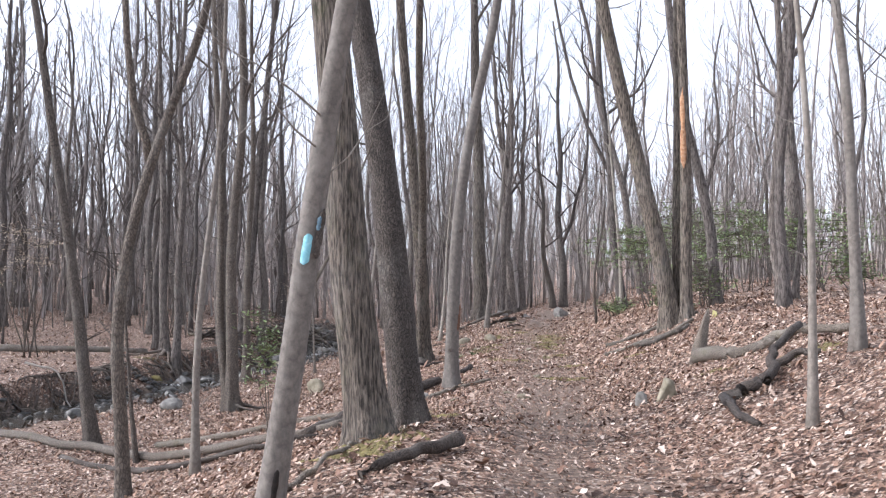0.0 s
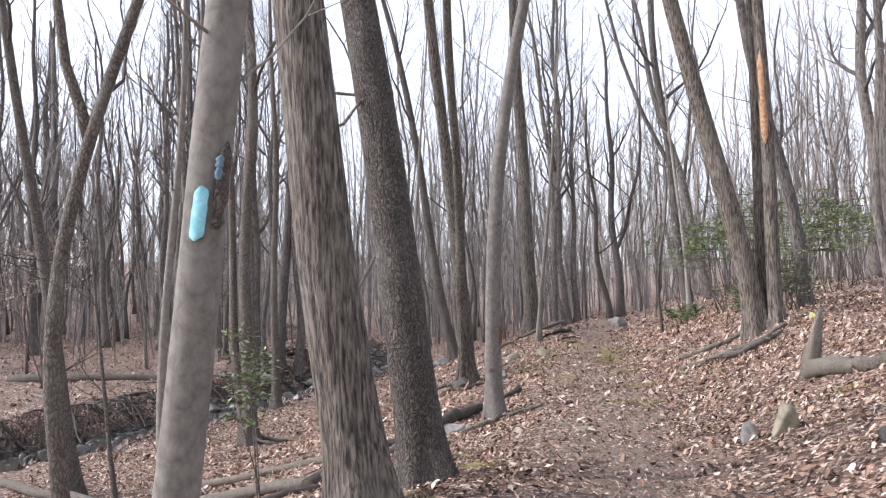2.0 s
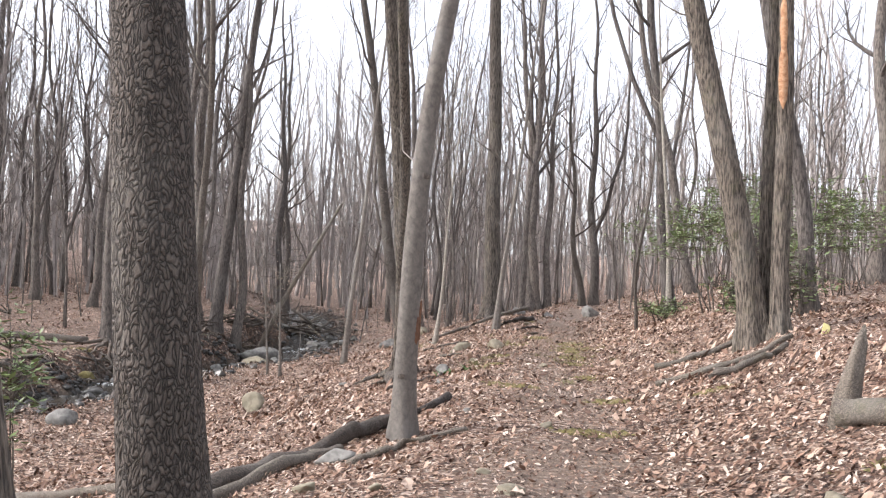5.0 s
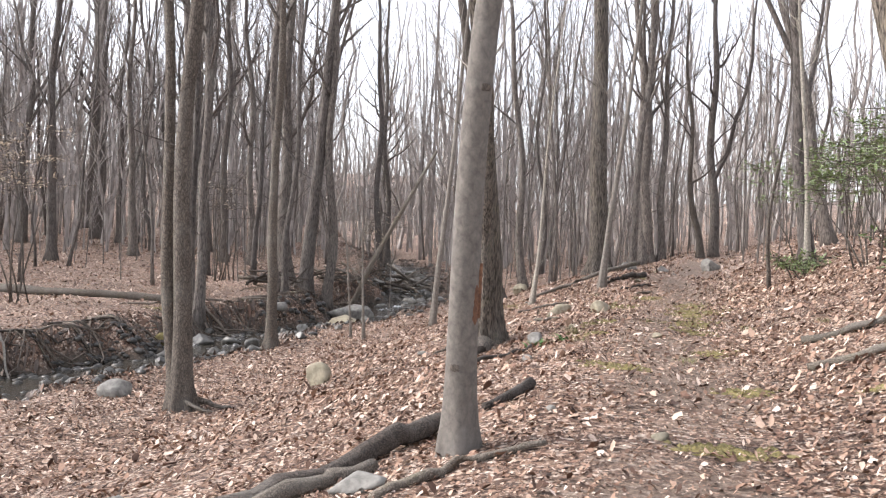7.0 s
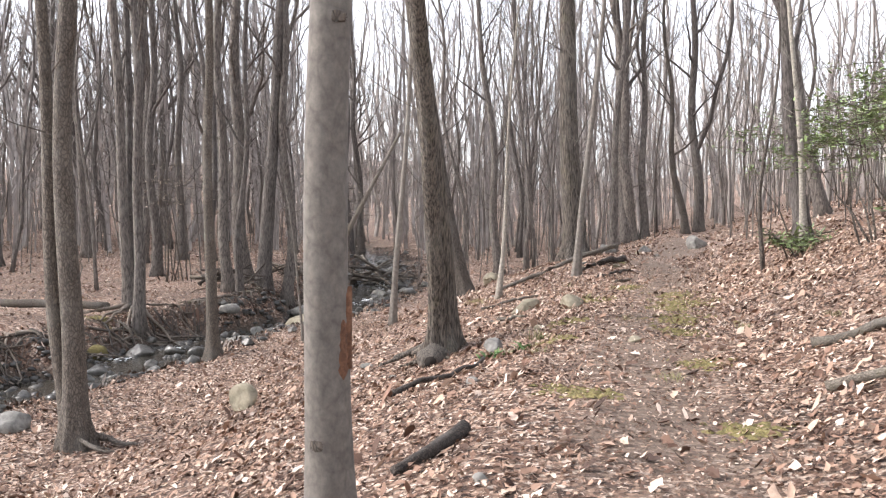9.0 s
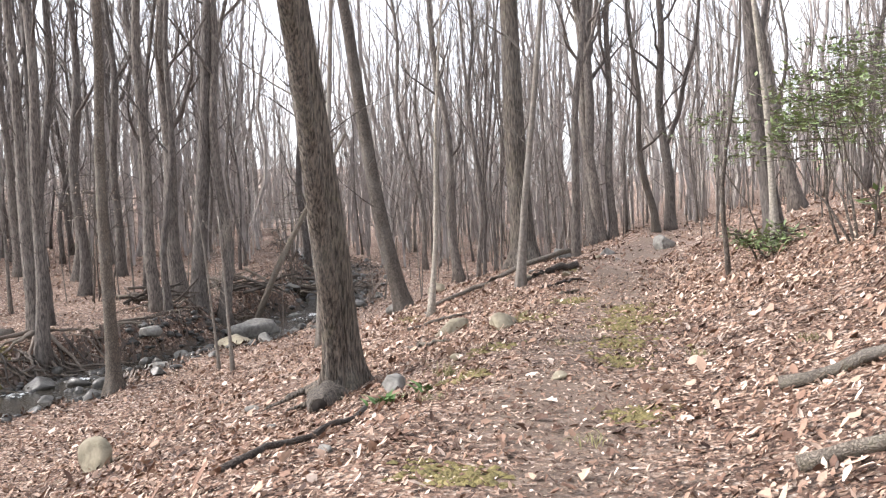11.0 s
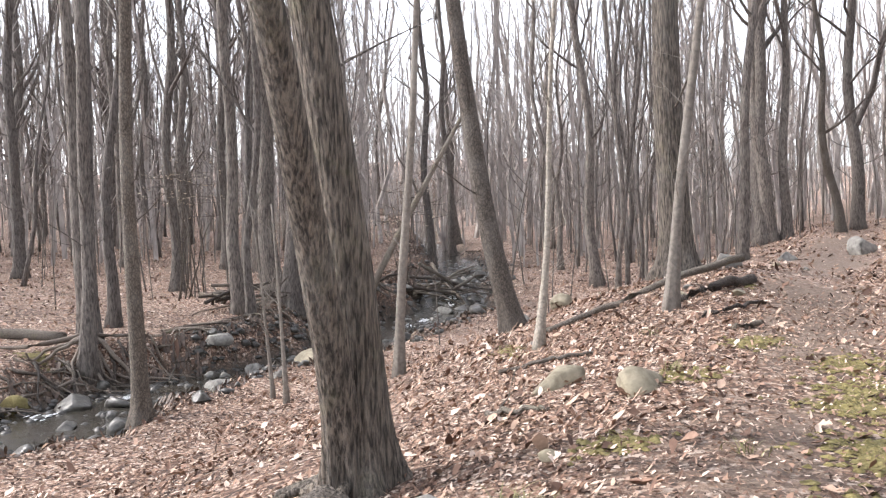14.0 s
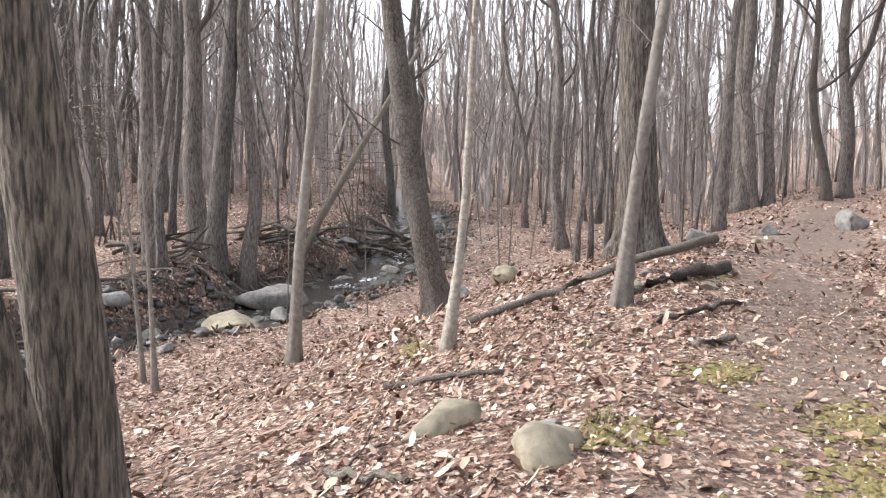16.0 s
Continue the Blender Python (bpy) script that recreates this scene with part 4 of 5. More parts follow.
# small bed stones and wet debris, past counting
def pebble_bed(count, seed):
    rng = random.Random(seed)
    shapes = []
    for i in range(8):
        bm = bmesh.new()
        bmesh.ops.create_icosphere(bm, subdivisions=1, radius=1.0)
        co = np.array([tuple(p.co * (1 + rng.uniform(-0.28, 0.2))) for p in bm.verts])
        bm.verts.index_update()
        shapes.append((co, np.array([[p.index for p in fc.verts] for fc in bm.faces])))
        bm.free()
    vs_, fs_, at = [], [], 0
    for i in range(count):
        yy = rng.choice((rng.uniform(15, 34), rng.uniform(24, 36), rng.uniform(34, 56)))
        off = rng.choice((rng.gauss(0, 0.7), rng.gauss(1.05, 0.3), rng.gauss(-1.05, 0.25), rng.gauss(-1.15, 0.2)))
        xx = float(brook_x(yy)) + max(-1.7, min(1.9, off))
        r = rng.choice((0.03, 0.04, 0.05, 0.07, 0.1))
        co, fc = shapes[i % 8]
        an = rng.uniform(0, 6.28)
        rot = np.array([[math.cos(an), -math.sin(an), 0], [math.sin(an), math.cos(an), 0], [0, 0, 1]])
        z = max(float(ground_z(xx, yy)), float(water_z(yy)) - 0.04)
        vs_.append((co * np.array([r * 1.4, r, r * 0.75])) @ rot.T + np.array([xx, yy, z + 0.15 * r]))
        fs_.append(fc + at)
        at += len(co)
    ob = mesh_object("brook_gravel", np.concatenate(vs_).tolist(), np.concatenate(fs_).tolist(), BED)
    return tagged(ob, "wet dark gravel and cobbles in the brook bed", "gravel", kind="stuff")


pebble_bed(2200, 41)
dy_ = lr.uniform(14, 58, 15000)
dx_ = brook_x(dy_) + np.where(lr.rand(15000) < 0.6, lr.normal(-1.55, 0.35, 15000), lr.normal(1.35, 0.25, 15000))
leaf_cloud("wet_litter", dx_, dy_, 0.085, WET_LEAF, "dark wet leaves along the brook edge", 6, 0.5)


# ---- fallen wood ----
def limb_points(pts, rng, steps, wob):
    out = []
    for (a, b) in zip(pts[:-1], pts[1:]):
        for k in range(steps):
            f = k / steps
            out.append([a[i] + (b[i] - a[i]) * f for i in range(3)])
    out.append(list(pts[-1]))
    return [Vector((p[0] + rng.gauss(0, wob), p[1] + rng.gauss(0, wob), float(ground_z(p[0], p[1])) + p[2] + rng.gauss(0, wob * 0.6))) for p in out]


def log(name, label, pts, r0, r1, mat, seed, sides=12, wob=0.02, twigs=0, parent=None, steps=5):
    """Dead wood lying along the ground; pts are (x, y, lift above the ground)."""
    rng = random.Random(seed)
    line = limb_points(pts, rng, steps, wob)
    n_ = len(line)
    rad = [(r0 + (r1 - r0) * k / (n_ - 1)) * rng.uniform(0.93, 1.07) for k in range(n_)]
    o = line[0].copy()
    v, f = [], []
    ph = rng.uniform(0, 6)
    tube([p - o for p in line], rad, sides, v, f, lambda a, k: 1 + 0.06 * np.sin(3 * a + ph + 0.7 * k) + 0.04 * np.sin(7 * a + k))
    if parent is None:
        ob = mesh_object(name, v, f, mat)
        ob.location = o
        tagged(ob, label, "log" if r0 > 0.045 else "branch")
    else:
        ob = mesh_object(name, v, f, mat, parent)
        ob.location = o - parent.location
    for i in range(twigs):
        k = rng.randrange(1, n_ - 1)
        v, f = [], []
        twig_system(rng, line[k] - o, Vector((rng.uniform(-1, 1), rng.uniform(-1, 1), rng.uniform(0.1, 0.6))), rng.uniform(0.3, 0.8), rad[k] * 0.4, 1, v, f)
        mesh_object("twig", v, f, mat, ob)
    return ob


log("fallen_log", "long grey fallen trunk lying on leaves", [(-8.3, 17.7, 0.05), (-4.9, 14.9, 0.07), (-1.6, 12.1, 0.05), (-0.6, 11.5, 0.04)], 0.075, 0.055, DEADWOOD, 1, 14)
log("fallen_log", "thin dark fallen trunk beside a longer one", [(-5.2, 14.4, 0.03), (-2.4, 12.0, 0.04), (-0.9, 11.1, 0.05)], 0.05, 0.03, DARKWOOD, 2, 10)
log("fallen_log", "fallen trunk on the flat beyond the brook", [(-13.6, 31.0, 0.08), (-10.6, 30.6, 0.1), (-8.2, 30.6, 0.08)], 0.13, 0.1, DEADWOOD, 3, 12)
log("fallen_log", "rotten split log ending at a bent maple", [(-1.1, 11.6, 0.02), (-0.3, 12.9, 0.05), (0.45, 14.1, 0.08), (0.75, 14.6, 0.07)], 0.1, 0.07, DARKWOOD, 4, 14, 0.03)
log("fallen_log", "split half of a rotten log lying beside it", [(-0.75, 11.7, 0.01), (-0.02, 12.9, 0.03), (0.35, 13.5, 0.04)], 0.07, 0.05, DEADWOOD, 44, 9, 0.03)
log("fallen_log", "short rotten log behind a bent maple", [(1.05, 14.9, 0.03), (1.4, 15.6, 0.05)], 0.035, 0.05, DARKWOOD, 5, 12, 0.02)
log("fallen_branch", "thin dead branch beside a rotten log", [(0.5, 12.7, 0.02), (0.95, 13.2, 0.03), (1.5, 13.4, 0.02)], 0.035, 0.02, DEADWOOD, 6, 8)
log("fallen_log", "long grey fallen pole leaning on a knoll", [(1.35, 26.75, 0.03), (2.2, 27.15, 0.08), (3.0, 27.6, 0.16), (3.75, 28.1, 0.24)], 0.035, 0.05, DEADWOOD, 7, 12, 0.012)
log("fallen_log", "mossy rotten log at the trail edge", [(2.75, 26.6, 0.03), (3.3, 26.9, 0.06), (3.85, 27.5, 0.05)], 0.04, 0.065, DARKWOOD, 8, 12, 0.02)
log("fallen_branch", "dead stick lying on leaves", [(1.15, 24.55, 0.02), (1.7, 24.35, 0.04), (2.1, 24.3, 0.02)], 0.025, 0.018, DARKWOOD, 9, 7)
log("fallen_branch", "grey forked stick among leaves", [(1.35, 22.75, 0.03), (1.6, 22.5, 0.03), (1.85, 22.4, 0.03)], 0.03, 0.02, DEADWOOD, 10, 7, twigs=1)
log("fallen_branch", "pale dead branch on the leafy slope", [(4.35, 17.8, 0.03), (5.2, 17.6, 0.05), (6.2, 17.7, 0.06)], 0.045, 0.035, DEADWOOD, 11, 10)
log("fallen_branch", "pale dead branch low on the slope", [(3.95, 16.2, 0.03), (4.6, 16.05, 0.04), (5.6, 16.3, 0.05)], 0.045, 0.035, DEADWOOD, 12, 10)
log("fallen_branch", "short stick on the trail edge", [(3.35, 24.6, 0.03), (3.65, 24.9, 0.03)], 0.03, 0.025, DEADWOOD, 13, 8)
log("fallen_branch", "short curved stick on the trail edge", [(3.1, 25.4, 0.03), (3.5, 25.7, 0.05), (3.8, 26.2, 0.03)], 0.025, 0.02, DARKWOOD, 14, 8)
log("fallen_branch", "dark crooked stick beside the trail", [(0.6, 17.6, 0.03), (1.1, 18.1, 0.05), (1.4, 18.9, 0.03)], 0.03, 0.02, DARKWOOD, 15, 8)
log("fallen_log", "thick dead branch below a mossy oak", [(-0.2, 6.2, 0.04), (0.25, 6.7, 0.06), (0.55, 7.1, 0.08)], 0.035, 0.06, DARKWOOD, 16, 10, 0.015)
log("fallen_branch", "thin dead branch by an oak root", [(-0.75, 6.4, 0.03), (-0.45, 7.0, 0.05), (-0.3, 7.6, 0.04)], 0.025, 0.018, DEADWOOD, 17, 7)
log("fallen_branch", "bleached forked branch near the brook", [(-9.6, 24.0, 0.3), (-8.7, 23.6, 0.2), (-7.9, 22.9, 0.08)], 0.035, 0.02, BARK_PALE, 18, 8, twigs=2)
log("fallen_branch", "long dead branch across the leaves", [(-3.9, 15.3, 0.03), (-2.0, 13.9, 0.05), (-0.5, 12.9, 0.04)], 0.06, 0.04, DEADWOOD, 19, 10)
log("fallen_branch", "dead branch below the twin tree", [(4.3, 15.4, 0.03), (5.0, 15.6, 0.07), (5.4, 15.9, 0.04)], 0.05, 0.03, DEADWOOD, 20, 9)

# the broken dead tree on the slope, with its upright splintered stub
snag = thing("broken_log", (4.16, 11.9, float(ground_z(4.16, 11.9))), "broken grey log with an upright splintered stub", "log")
log("trunk", "", [(4.13, 11.9, 0.09), (4.35, 11.45, 0.06), (4.55, 11.15, 0.04), (4.72, 10.75, 0.07)], 0.1, 0.065, DEADWOOD, 30, 16, 0.022, parent=snag)
log("upper_trunk", "", [(4.66, 10.9, 0.09), (4.85, 10.55, 0.13), (5.0, 10.3, 0.1), (5.3, 10.0, 0.08)], 0.06, 0.05, DEADWOOD, 31, 14, 0.02, parent=snag)
v, f = [], []
tube([(0, 0, -0.1), (0.03, 0.03, 0.2), (0.09, 0.06, 0.42), (0.15, 0.1, 0.6), (0.19, 0.12, 0.74)], [0.11, 0.085, 0.065, 0.045, 0.008], 12, v, f, lambda a, k: 1 + 0.22 * np.sin(3 * a + k) + 0.12 * np.sin(5 * a))
mesh_object("stub", v, f, DEADWOOD, snag, "splintered grey stub")
dark = thing("forked_branch", (3.15, 8.25, float(ground_z(3.15, 8.25))), "dark crooked forked branch lying on leaves", "branch")
log("limb", "", [(3.12, 8.2, 0.05), (3.5, 8.3, 0.08), (3.75, 8.6, 0.1), (3.95, 9.1, 0.18), (4.5, 9.7, 0.3)], 0.06, 0.04, DARKWOOD, 32, 12, 0.02, parent=dark)
log("limb", "", [(3.12, 8.2, 0.05), (2.98, 7.6, 0.05), (2.9, 6.9, 0.03)], 0.05, 0.025, DARKWOOD, 33, 10, 0.02, parent=dark)
log("limb", "", [(3.85, 8.85, 0.1), (4.15, 8.9, 0.1), (4.35, 8.8, 0.04)], 0.045, 0.03, DARKWOOD, 34, 10, 0.015, parent=dark)

# leaning dead poles over the brook
v, f = [], []
tube([(0, 0, -0.2), (0.7, 0.5, 1.6), (1.6, 1.0, 3.4), (2.7, 1.8, 5.6)], [0.1, 0.09, 0.075, 0.05], 10, v, f)
pole = thing("leaning_dead_tree", (-4.75, 36.9, float(ground_z(-4.75, 36.9))), "bare dead pole leaning over the brook", "tree")
mesh_object("trunk", v, f, DEADWOOD, pole)
v, f = [], []
twig_system(random.Random(4), Vector((1.6, 1.0, 3.4)), Vector((-0.2, 0.2, 1)), 2.2, 0.04, 1, v, f)
mesh_object("branch", v, f, DEADWOOD, pole)

# brushwood dams
for cx, cy, spread_, count, seed, lab in ((-3.5, 42.4, 1.5, 26, 3, "dark heap of branches damming the brook"), (-5.6, 38.6, 1.1, 20, 4, "tangle of dead branches on the brook bank"),
                                         (-6.9, 35.2, 0.9, 16, 5, "tangle of sticks below the bank trees")):
    rng = random.Random(seed)
    pile = thing("brushwood", (cx, cy, max(float(ground_z(cx, cy)), float(water_z(cy)))), lab, "branches")
    for i in range(count):
        a, ln = rng.gauss(0.2, 0.7), rng.uniform(0.5, 1.3) * spread_ * 0.8
        c = Vector((rng.gauss(0, 0.45 * spread_), rng.gauss(0, 0.25 * spread_), rng.uniform(0.0, 0.4)))
        d = Vector((math.cos(a), math.sin(a), rng.gauss(0, 0.22))) * ln
        r0 = rng.uniform(0.02, 0.06)
        v, f = [], []
        tube([c - d, c - d * 0.3 + Vector((rng.gauss(0, 0.08), rng.gauss(0, 0.08), rng.gauss(0, 0.06))), c + d * 0.4 + Vector((rng.gauss(0, 0.08), rng.gauss(0, 0.08), rng.gauss(0, 0.06))), c + d], [r0, r0 * 0.9, r0 * 0.7, r0 * 0.35], 6, v, f)
        mesh_object("stick", v, f, rng.choice((DARKWOOD, DARKWOOD, DEADWOOD)), pile)


# ---- roots ----
def roots(owner, count, seed, reach, r, side, mat, drop=0.0):
    """Exposed roots that leave the foot of a tree and follow the ground."""
    rng = random.Random(seed)
    ox, oy, oz = owner.location
    for i in range(count):
        a = side + rng.uniform(-1.3, 1.3)
        px, py = 0.12 * math.cos(a), 0.12 * math.sin(a)
        line, ln = [], reach * rng.uniform(0.5, 1.1)
        for k in range(9):
            f_ = k / 8
            if k:
                a += rng.gauss(0, 0.32)
                px += math.cos(a) * ln / 8
                py += math.sin(a) * ln / 8
            gz = max(float(ground_z(ox + px, oy + py)), -1.45) - oz
            line.append(Vector((px, py, gz + (0.14 * (1 - f_) ** 2 + 0.025) + drop * math.sin(f_ * 3.1))))
        line[-1].z -= 0.08
        v, f = [], []
        rr = r * rng.uniform(0.6, 1.1)
        tube(line, [rr * (1 - 0.75 * k / 8) for k in range(9)], 7, v, f)
        mesh_object("root", v, f, mat, owner)


roots(BANK_PAIR, 9, 1, 2.0, 0.06, -0.9, ROOTWOOD, 0.04)
roots(BANK_OAK, 14, 2, 2.4, 0.055, -1.5, ROOTWOOD, 0.05)
tangle = thing("root_tangle", (-7.0, 28.0, -0.9), "tangle of bare roots in the undercut brook bank", "roots")
rng = random.Random(12)
for i in range(110):
    y = rng.uniform(19.5, 37)
    s0, s1 = rng.uniform(-2.3, -1.7), rng.uniform(-1.35, -0.85)
    run = rng.gauss(0, 0.9)
    line = []
    for k in range(7):
        q = k / 6
        yy = y + run * q + rng.gauss(0, 0.05)
        xx = float(brook_x(yy)) + s0 + (s1 - s0) * q + rng.gauss(0, 0.04)
        line.append(Vector((xx, yy, max(float(ground_z(xx, yy)), float(water_z(yy))) + 0.05 + 0.06 * math.sin(3.1 * q))) - tangle.location)
    r0 = rng.uniform(0.012, 0.035)
    v, f = [], []
    tube(line, [r0 * (1 - 0.6 * k / 6) for k in range(7)], 6, v, f)
    mesh_object("root", v, f, rng.choice((ROOTWOOD, DARKWOOD, DEADWOOD)), tangle)
roots(ASH, 5, 3, 0.9, 0.07, 3.4, BARK_OAK)
roots(FLAT_PAIR, 5, 5, 0.8, 0.05, 0.2, BARK_FLAKY)


def side_patch(owner, z0, z1, angle, half, mat, name, label, lean, bend, r, height, grow=0.004, dx=0.0, dy=0.0, ragged=0.15, flare=0.0, seed=1, knee=3.2):
    """A patch of another surface that hugs one side of a stem."""
    rng = random.Random(seed)
    v, f, na, nz = [], [], 9, 12
    for j in range(nz + 1):
        z = z0 + (z1 - z0) * j / nz
        zc = min(z, knee)
        arc = zc * zc + 4 * knee * (1 - math.exp(-max(z - knee, 0) / 2))
        cx, cy = dx + lean[0] * z + bend[0] * arc, dy + lean[1] * z + bend[1] * arc
        rr = r * (1 - 0.78 * z / height) * (1 + flare * math.exp(-z / 0.22) + 0.12 * flare * math.exp(-z / 0.9)) * 1.03
        w = half * math.sqrt(max(0.02, 1 - abs(2 * j / nz - 1) ** 8)) * (1 + rng.uniform(-ragged, ragged))
        for i in range(na + 1):
            u = 2 * i / na - 1
            a = angle + u * w
            q = rr + grow * (1 - u * u)
            v.append((cx + q * math.cos(a), cy + q * math.sin(a), z))
    for j in range(nz):
        for i in range(na):
            o = j * (na + 1) + i
            f.append((o, o + 1, o + na + 2, o + na + 1))
    return mesh_object(name, v, f, mat, owner, label)


# second leader of the crooked tree
v, f = [], []
tube([(0.26, -0.05, 3.75), (0.2, -0.06, 4.05), (0.06, -0.08, 4.5), (-0.02, -0.1, 5.2), (-0.1, -0.1, 6.4), (-0.3, 0.0, 8.4)], [0.05, 0.052, 0.046, 0.04, 0.032, 0.012], 12, v, f)
mesh_object("leader", v, f, BARK_FLAKY, FORKED)

# trail blaze, wounds and scars
B_LEAN, B_BEND, B_R = (0.150, -0.078), (0.004, -0.006), 0.087
side_patch(BLAZED, 1.62, 1.82, radians(-104), 0.4, PAINT, "blaze", "turquoise painted blaze", B_LEAN, B_BEND, B_R, 13, 0.004, ragged=0.06)
side_patch(BLAZED, 1.66, 1.98, radians(-48), 0.34, DARKWOOD, "wound", "dark callused wound", B_LEAN, B_BEND, B_R, 13, 0.008, ragged=0.3, seed=2)
side_patch(BLAZED, 1.84, 1.93, radians(-62), 0.2, OLD_PAINT, "old_blaze", "faded blue paint", B_LEAN, B_BEND, B_R, 13, 0.012, ragged=0.3, seed=3)
# no real opening: a dark patch on the bark paints the hole's shade
side_patch(BLAZED, 0.08, 0.3, radians(-75), 0.2, HOLLOW_SHADE, "hole", "slot-shaped hole, its inner shade a dark patch", B_LEAN, B_BEND, B_R, 13, 0.006, flare=0.2, seed=4)
side_patch(TWIN, 3.0, 4.6, radians(-108), 0.5, SCAR, "scar", "raw orange split wood", (-0.016, 0.0), (0.002, 0.0), 0.116, 19, 0.02, dx=0.13, dy=-0.12, knee=5, ragged=0.3, seed=5)
side_patch(TWIN, 4.6, 6.4, radians(-105), 0.35, SCAR, "scar", "raw orange split wood", (-0.016, 0.0), (0.002, 0.0), 0.116, 19, 0.02, dx=0.13, dy=-0.12, knee=5, ragged=0.3, seed=6)
side_patch(BENT, 0.86, 1.12, radians(-38), 0.5, ROTTEN, "scar", "rotten reddish wound", (-0.010, -0.07), (0.0215, 0.0), 0.098, 15, 0.01, ragged=0.4, seed=7)
side_patch(BENT, 0.9, 1.26, radians(-12), 0.3, ROTTEN, "wound", "dark callused wound", (-0.010, -0.07), (0.0215, 0.0), 0.098, 15, 0.016, ragged=0.4, seed=8)
for ang, zc_ in ((-1.9, 0.55), (-1.4, 2.35), (-2.0, 1.2)):
    side_patch(BENT, zc_, zc_ + 0.05, ang, 0.5, BARK_FLAKY, "branch_scar", "dark eye-shaped branch scar", (-0.010, -0.07), (0.0215, 0.0), 0.098, 15, 0.012, flare=0.2, seed=9)

# hollow root knob at the foot of the split tree
kx, ky = 0.66, 20.5
knob = Vector((kx, ky, float(ground_z(kx, ky)) - 0.04)) - ASH.location
way = Vector((0.3, -1.0, 0.15)).normalized()
v, f = [], []
tube([knob - way * 0.35 + Vector((0.1, 0.12, 0.12)), knob - way * 0.15 + Vector((0.03, 0, 0.1)), knob + Vector((0, 0, 0.09)), knob + way * 0.05 + Vector((0, 0, 0.09)), knob + way * 0.03 + Vector((0, 0, 0.09))],
     [0.2, 0.14, 0.1, 0.085, 0.062], 18, v, f, lambda a, k: 1 + 0.1 * np.sin(2 * a + 1) + 0.09 * np.sin(5 * a + k), cap=False)
root_knob = mesh_object("root_knob", v, f, BARK_OAK, ASH, "swollen hollow root")
v, f = [], []
# dark plug in the knob's mouth, painted as the shade within
tube([knob + way * 0.075 + Vector((0, 0, 0.09)), knob - way * 0.1 + Vector((0, 0, 0.09))], [0.076, 0.04], 14, v, f)
mesh_object("hollow", v, f, HOLLOW_SHADE, root_knob, "rotten hollow, its inner shade a dark disc")


# ---- moss, herbs, grass ----
def moss_patch(x, y, sx, sy, seed, turn=0.0):
    rng = random.Random(seed)
    v, f = [], []
    for i in range(230):
        a, q = rng.uniform(0, 6.28), abs(rng.gauss(0, 0.62))
        u, w = q * math.cos(a) * sx, q * math.sin(a) * sy
        px, py = x + u * math.cos(turn) - w * math.sin(turn), y + u * math.sin(turn) + w * math.cos(turn)
        r, z, o = rng.uniform(0.015, 0.05), float(ground_z(px, py)), len(v)
        v.append((px, py, z + rng.uniform(0.012, 0.026)))
        for k in range(7):
            rr = r * rng.uniform(0.6, 1.3)
            v.append((px + rr * math.cos(k * 0.8976), py + rr * math.sin(k * 0.8976), z + rng.uniform(0.0, 0.008)))
            f.append((o, o + 1 + k, o + 1 + (k + 1) % 7))
    me = bpy.data.meshes.new("moss_patch")
    me.from_pydata(v, [], f)
    me.materials.append(MOSS)
    tagged(new("moss_patch", me), "low yellow-green moss cushion on the ground", "moss", "moss patches", "stuff")


for i, (x, y, sx, sy) in enumerate(((3.75, 21.0, 0.28, 0.5), (3.6, 20.0, 0.2, 0.35), (4.05, 22.4, 0.4, 0.45), (4.1, 23.3, 0.35, 0.3), (3.85, 22.0, 0.3, 0.3), (2.15, 19.7, 0.25, 0.2), (1.0, 26.0, 0.45, 0.14),
                                    (2.8, 22.8, 0.16, 0.25), (-0.25, 7.2, 0.35, 0.3), (0.05, 7.6, 0.2, 0.2), (3.4, 17.9, 0.2, 0.22), (4.1, 14.6, 0.22, 0.14), (3.2, 15.5, 0.16, 0.2), (3.45, 24.0, 0.3, 0.25),
                                    (2.2, 16.6, 0.18, 0.3), (2.6, 13.4, 0.15, 0.25), (3.7, 27.4, 0.2, 0.12), (4.5, 9.2, 0.3, 0.25), (0.5, 9.3, 0.14, 0.12), (2.4, 21.2, 0.2, 0.2), (-7.8, 29.2, 0.4, 0.2), (3.9, 10.6, 0.2, 0.15))):
    moss_patch(x, y, sx, sy, 60 + i, 0.3 * i)


def blades(name, label, x, y, count, height, width, spread_, mat, seed, category, droop=0.5):
    """A tuft of bent narrow leaves."""
    rng = random.Random(seed)
    t = thing(name, (x, y, float(ground_z(x, y))), label, category)
    v, f = [], []
    for i in range(count):
        a, h = rng.uniform(0, 6.28), height * rng.uniform(0.5, 1.2)
        bx, by = rng.gauss(0, spread_), rng.gauss(0, spread_)
        dx, dy = math.cos(a), math.sin(a)
        o = len(v)
        for k in range(4):
            q = k / 3
            w = width * (1 - q) * (0.5 + q * 1.6)
            out = droop * h * q * q
            v += [(bx + dx * out - dy * w, by + dy * out + dx * w, h * q * (1 - 0.3 * q)), (bx + dx * out + dy * w, by + dy * out - dx * w, h * q * (1 - 0.3 * q))]
            if k:
                f.append((o + 2 * k - 2, o + 2 * k - 1, o + 2 * k + 1, o + 2 * k))
    tagged(mesh_object("blade", v, f, mat, t), kind="stuff")
    return t


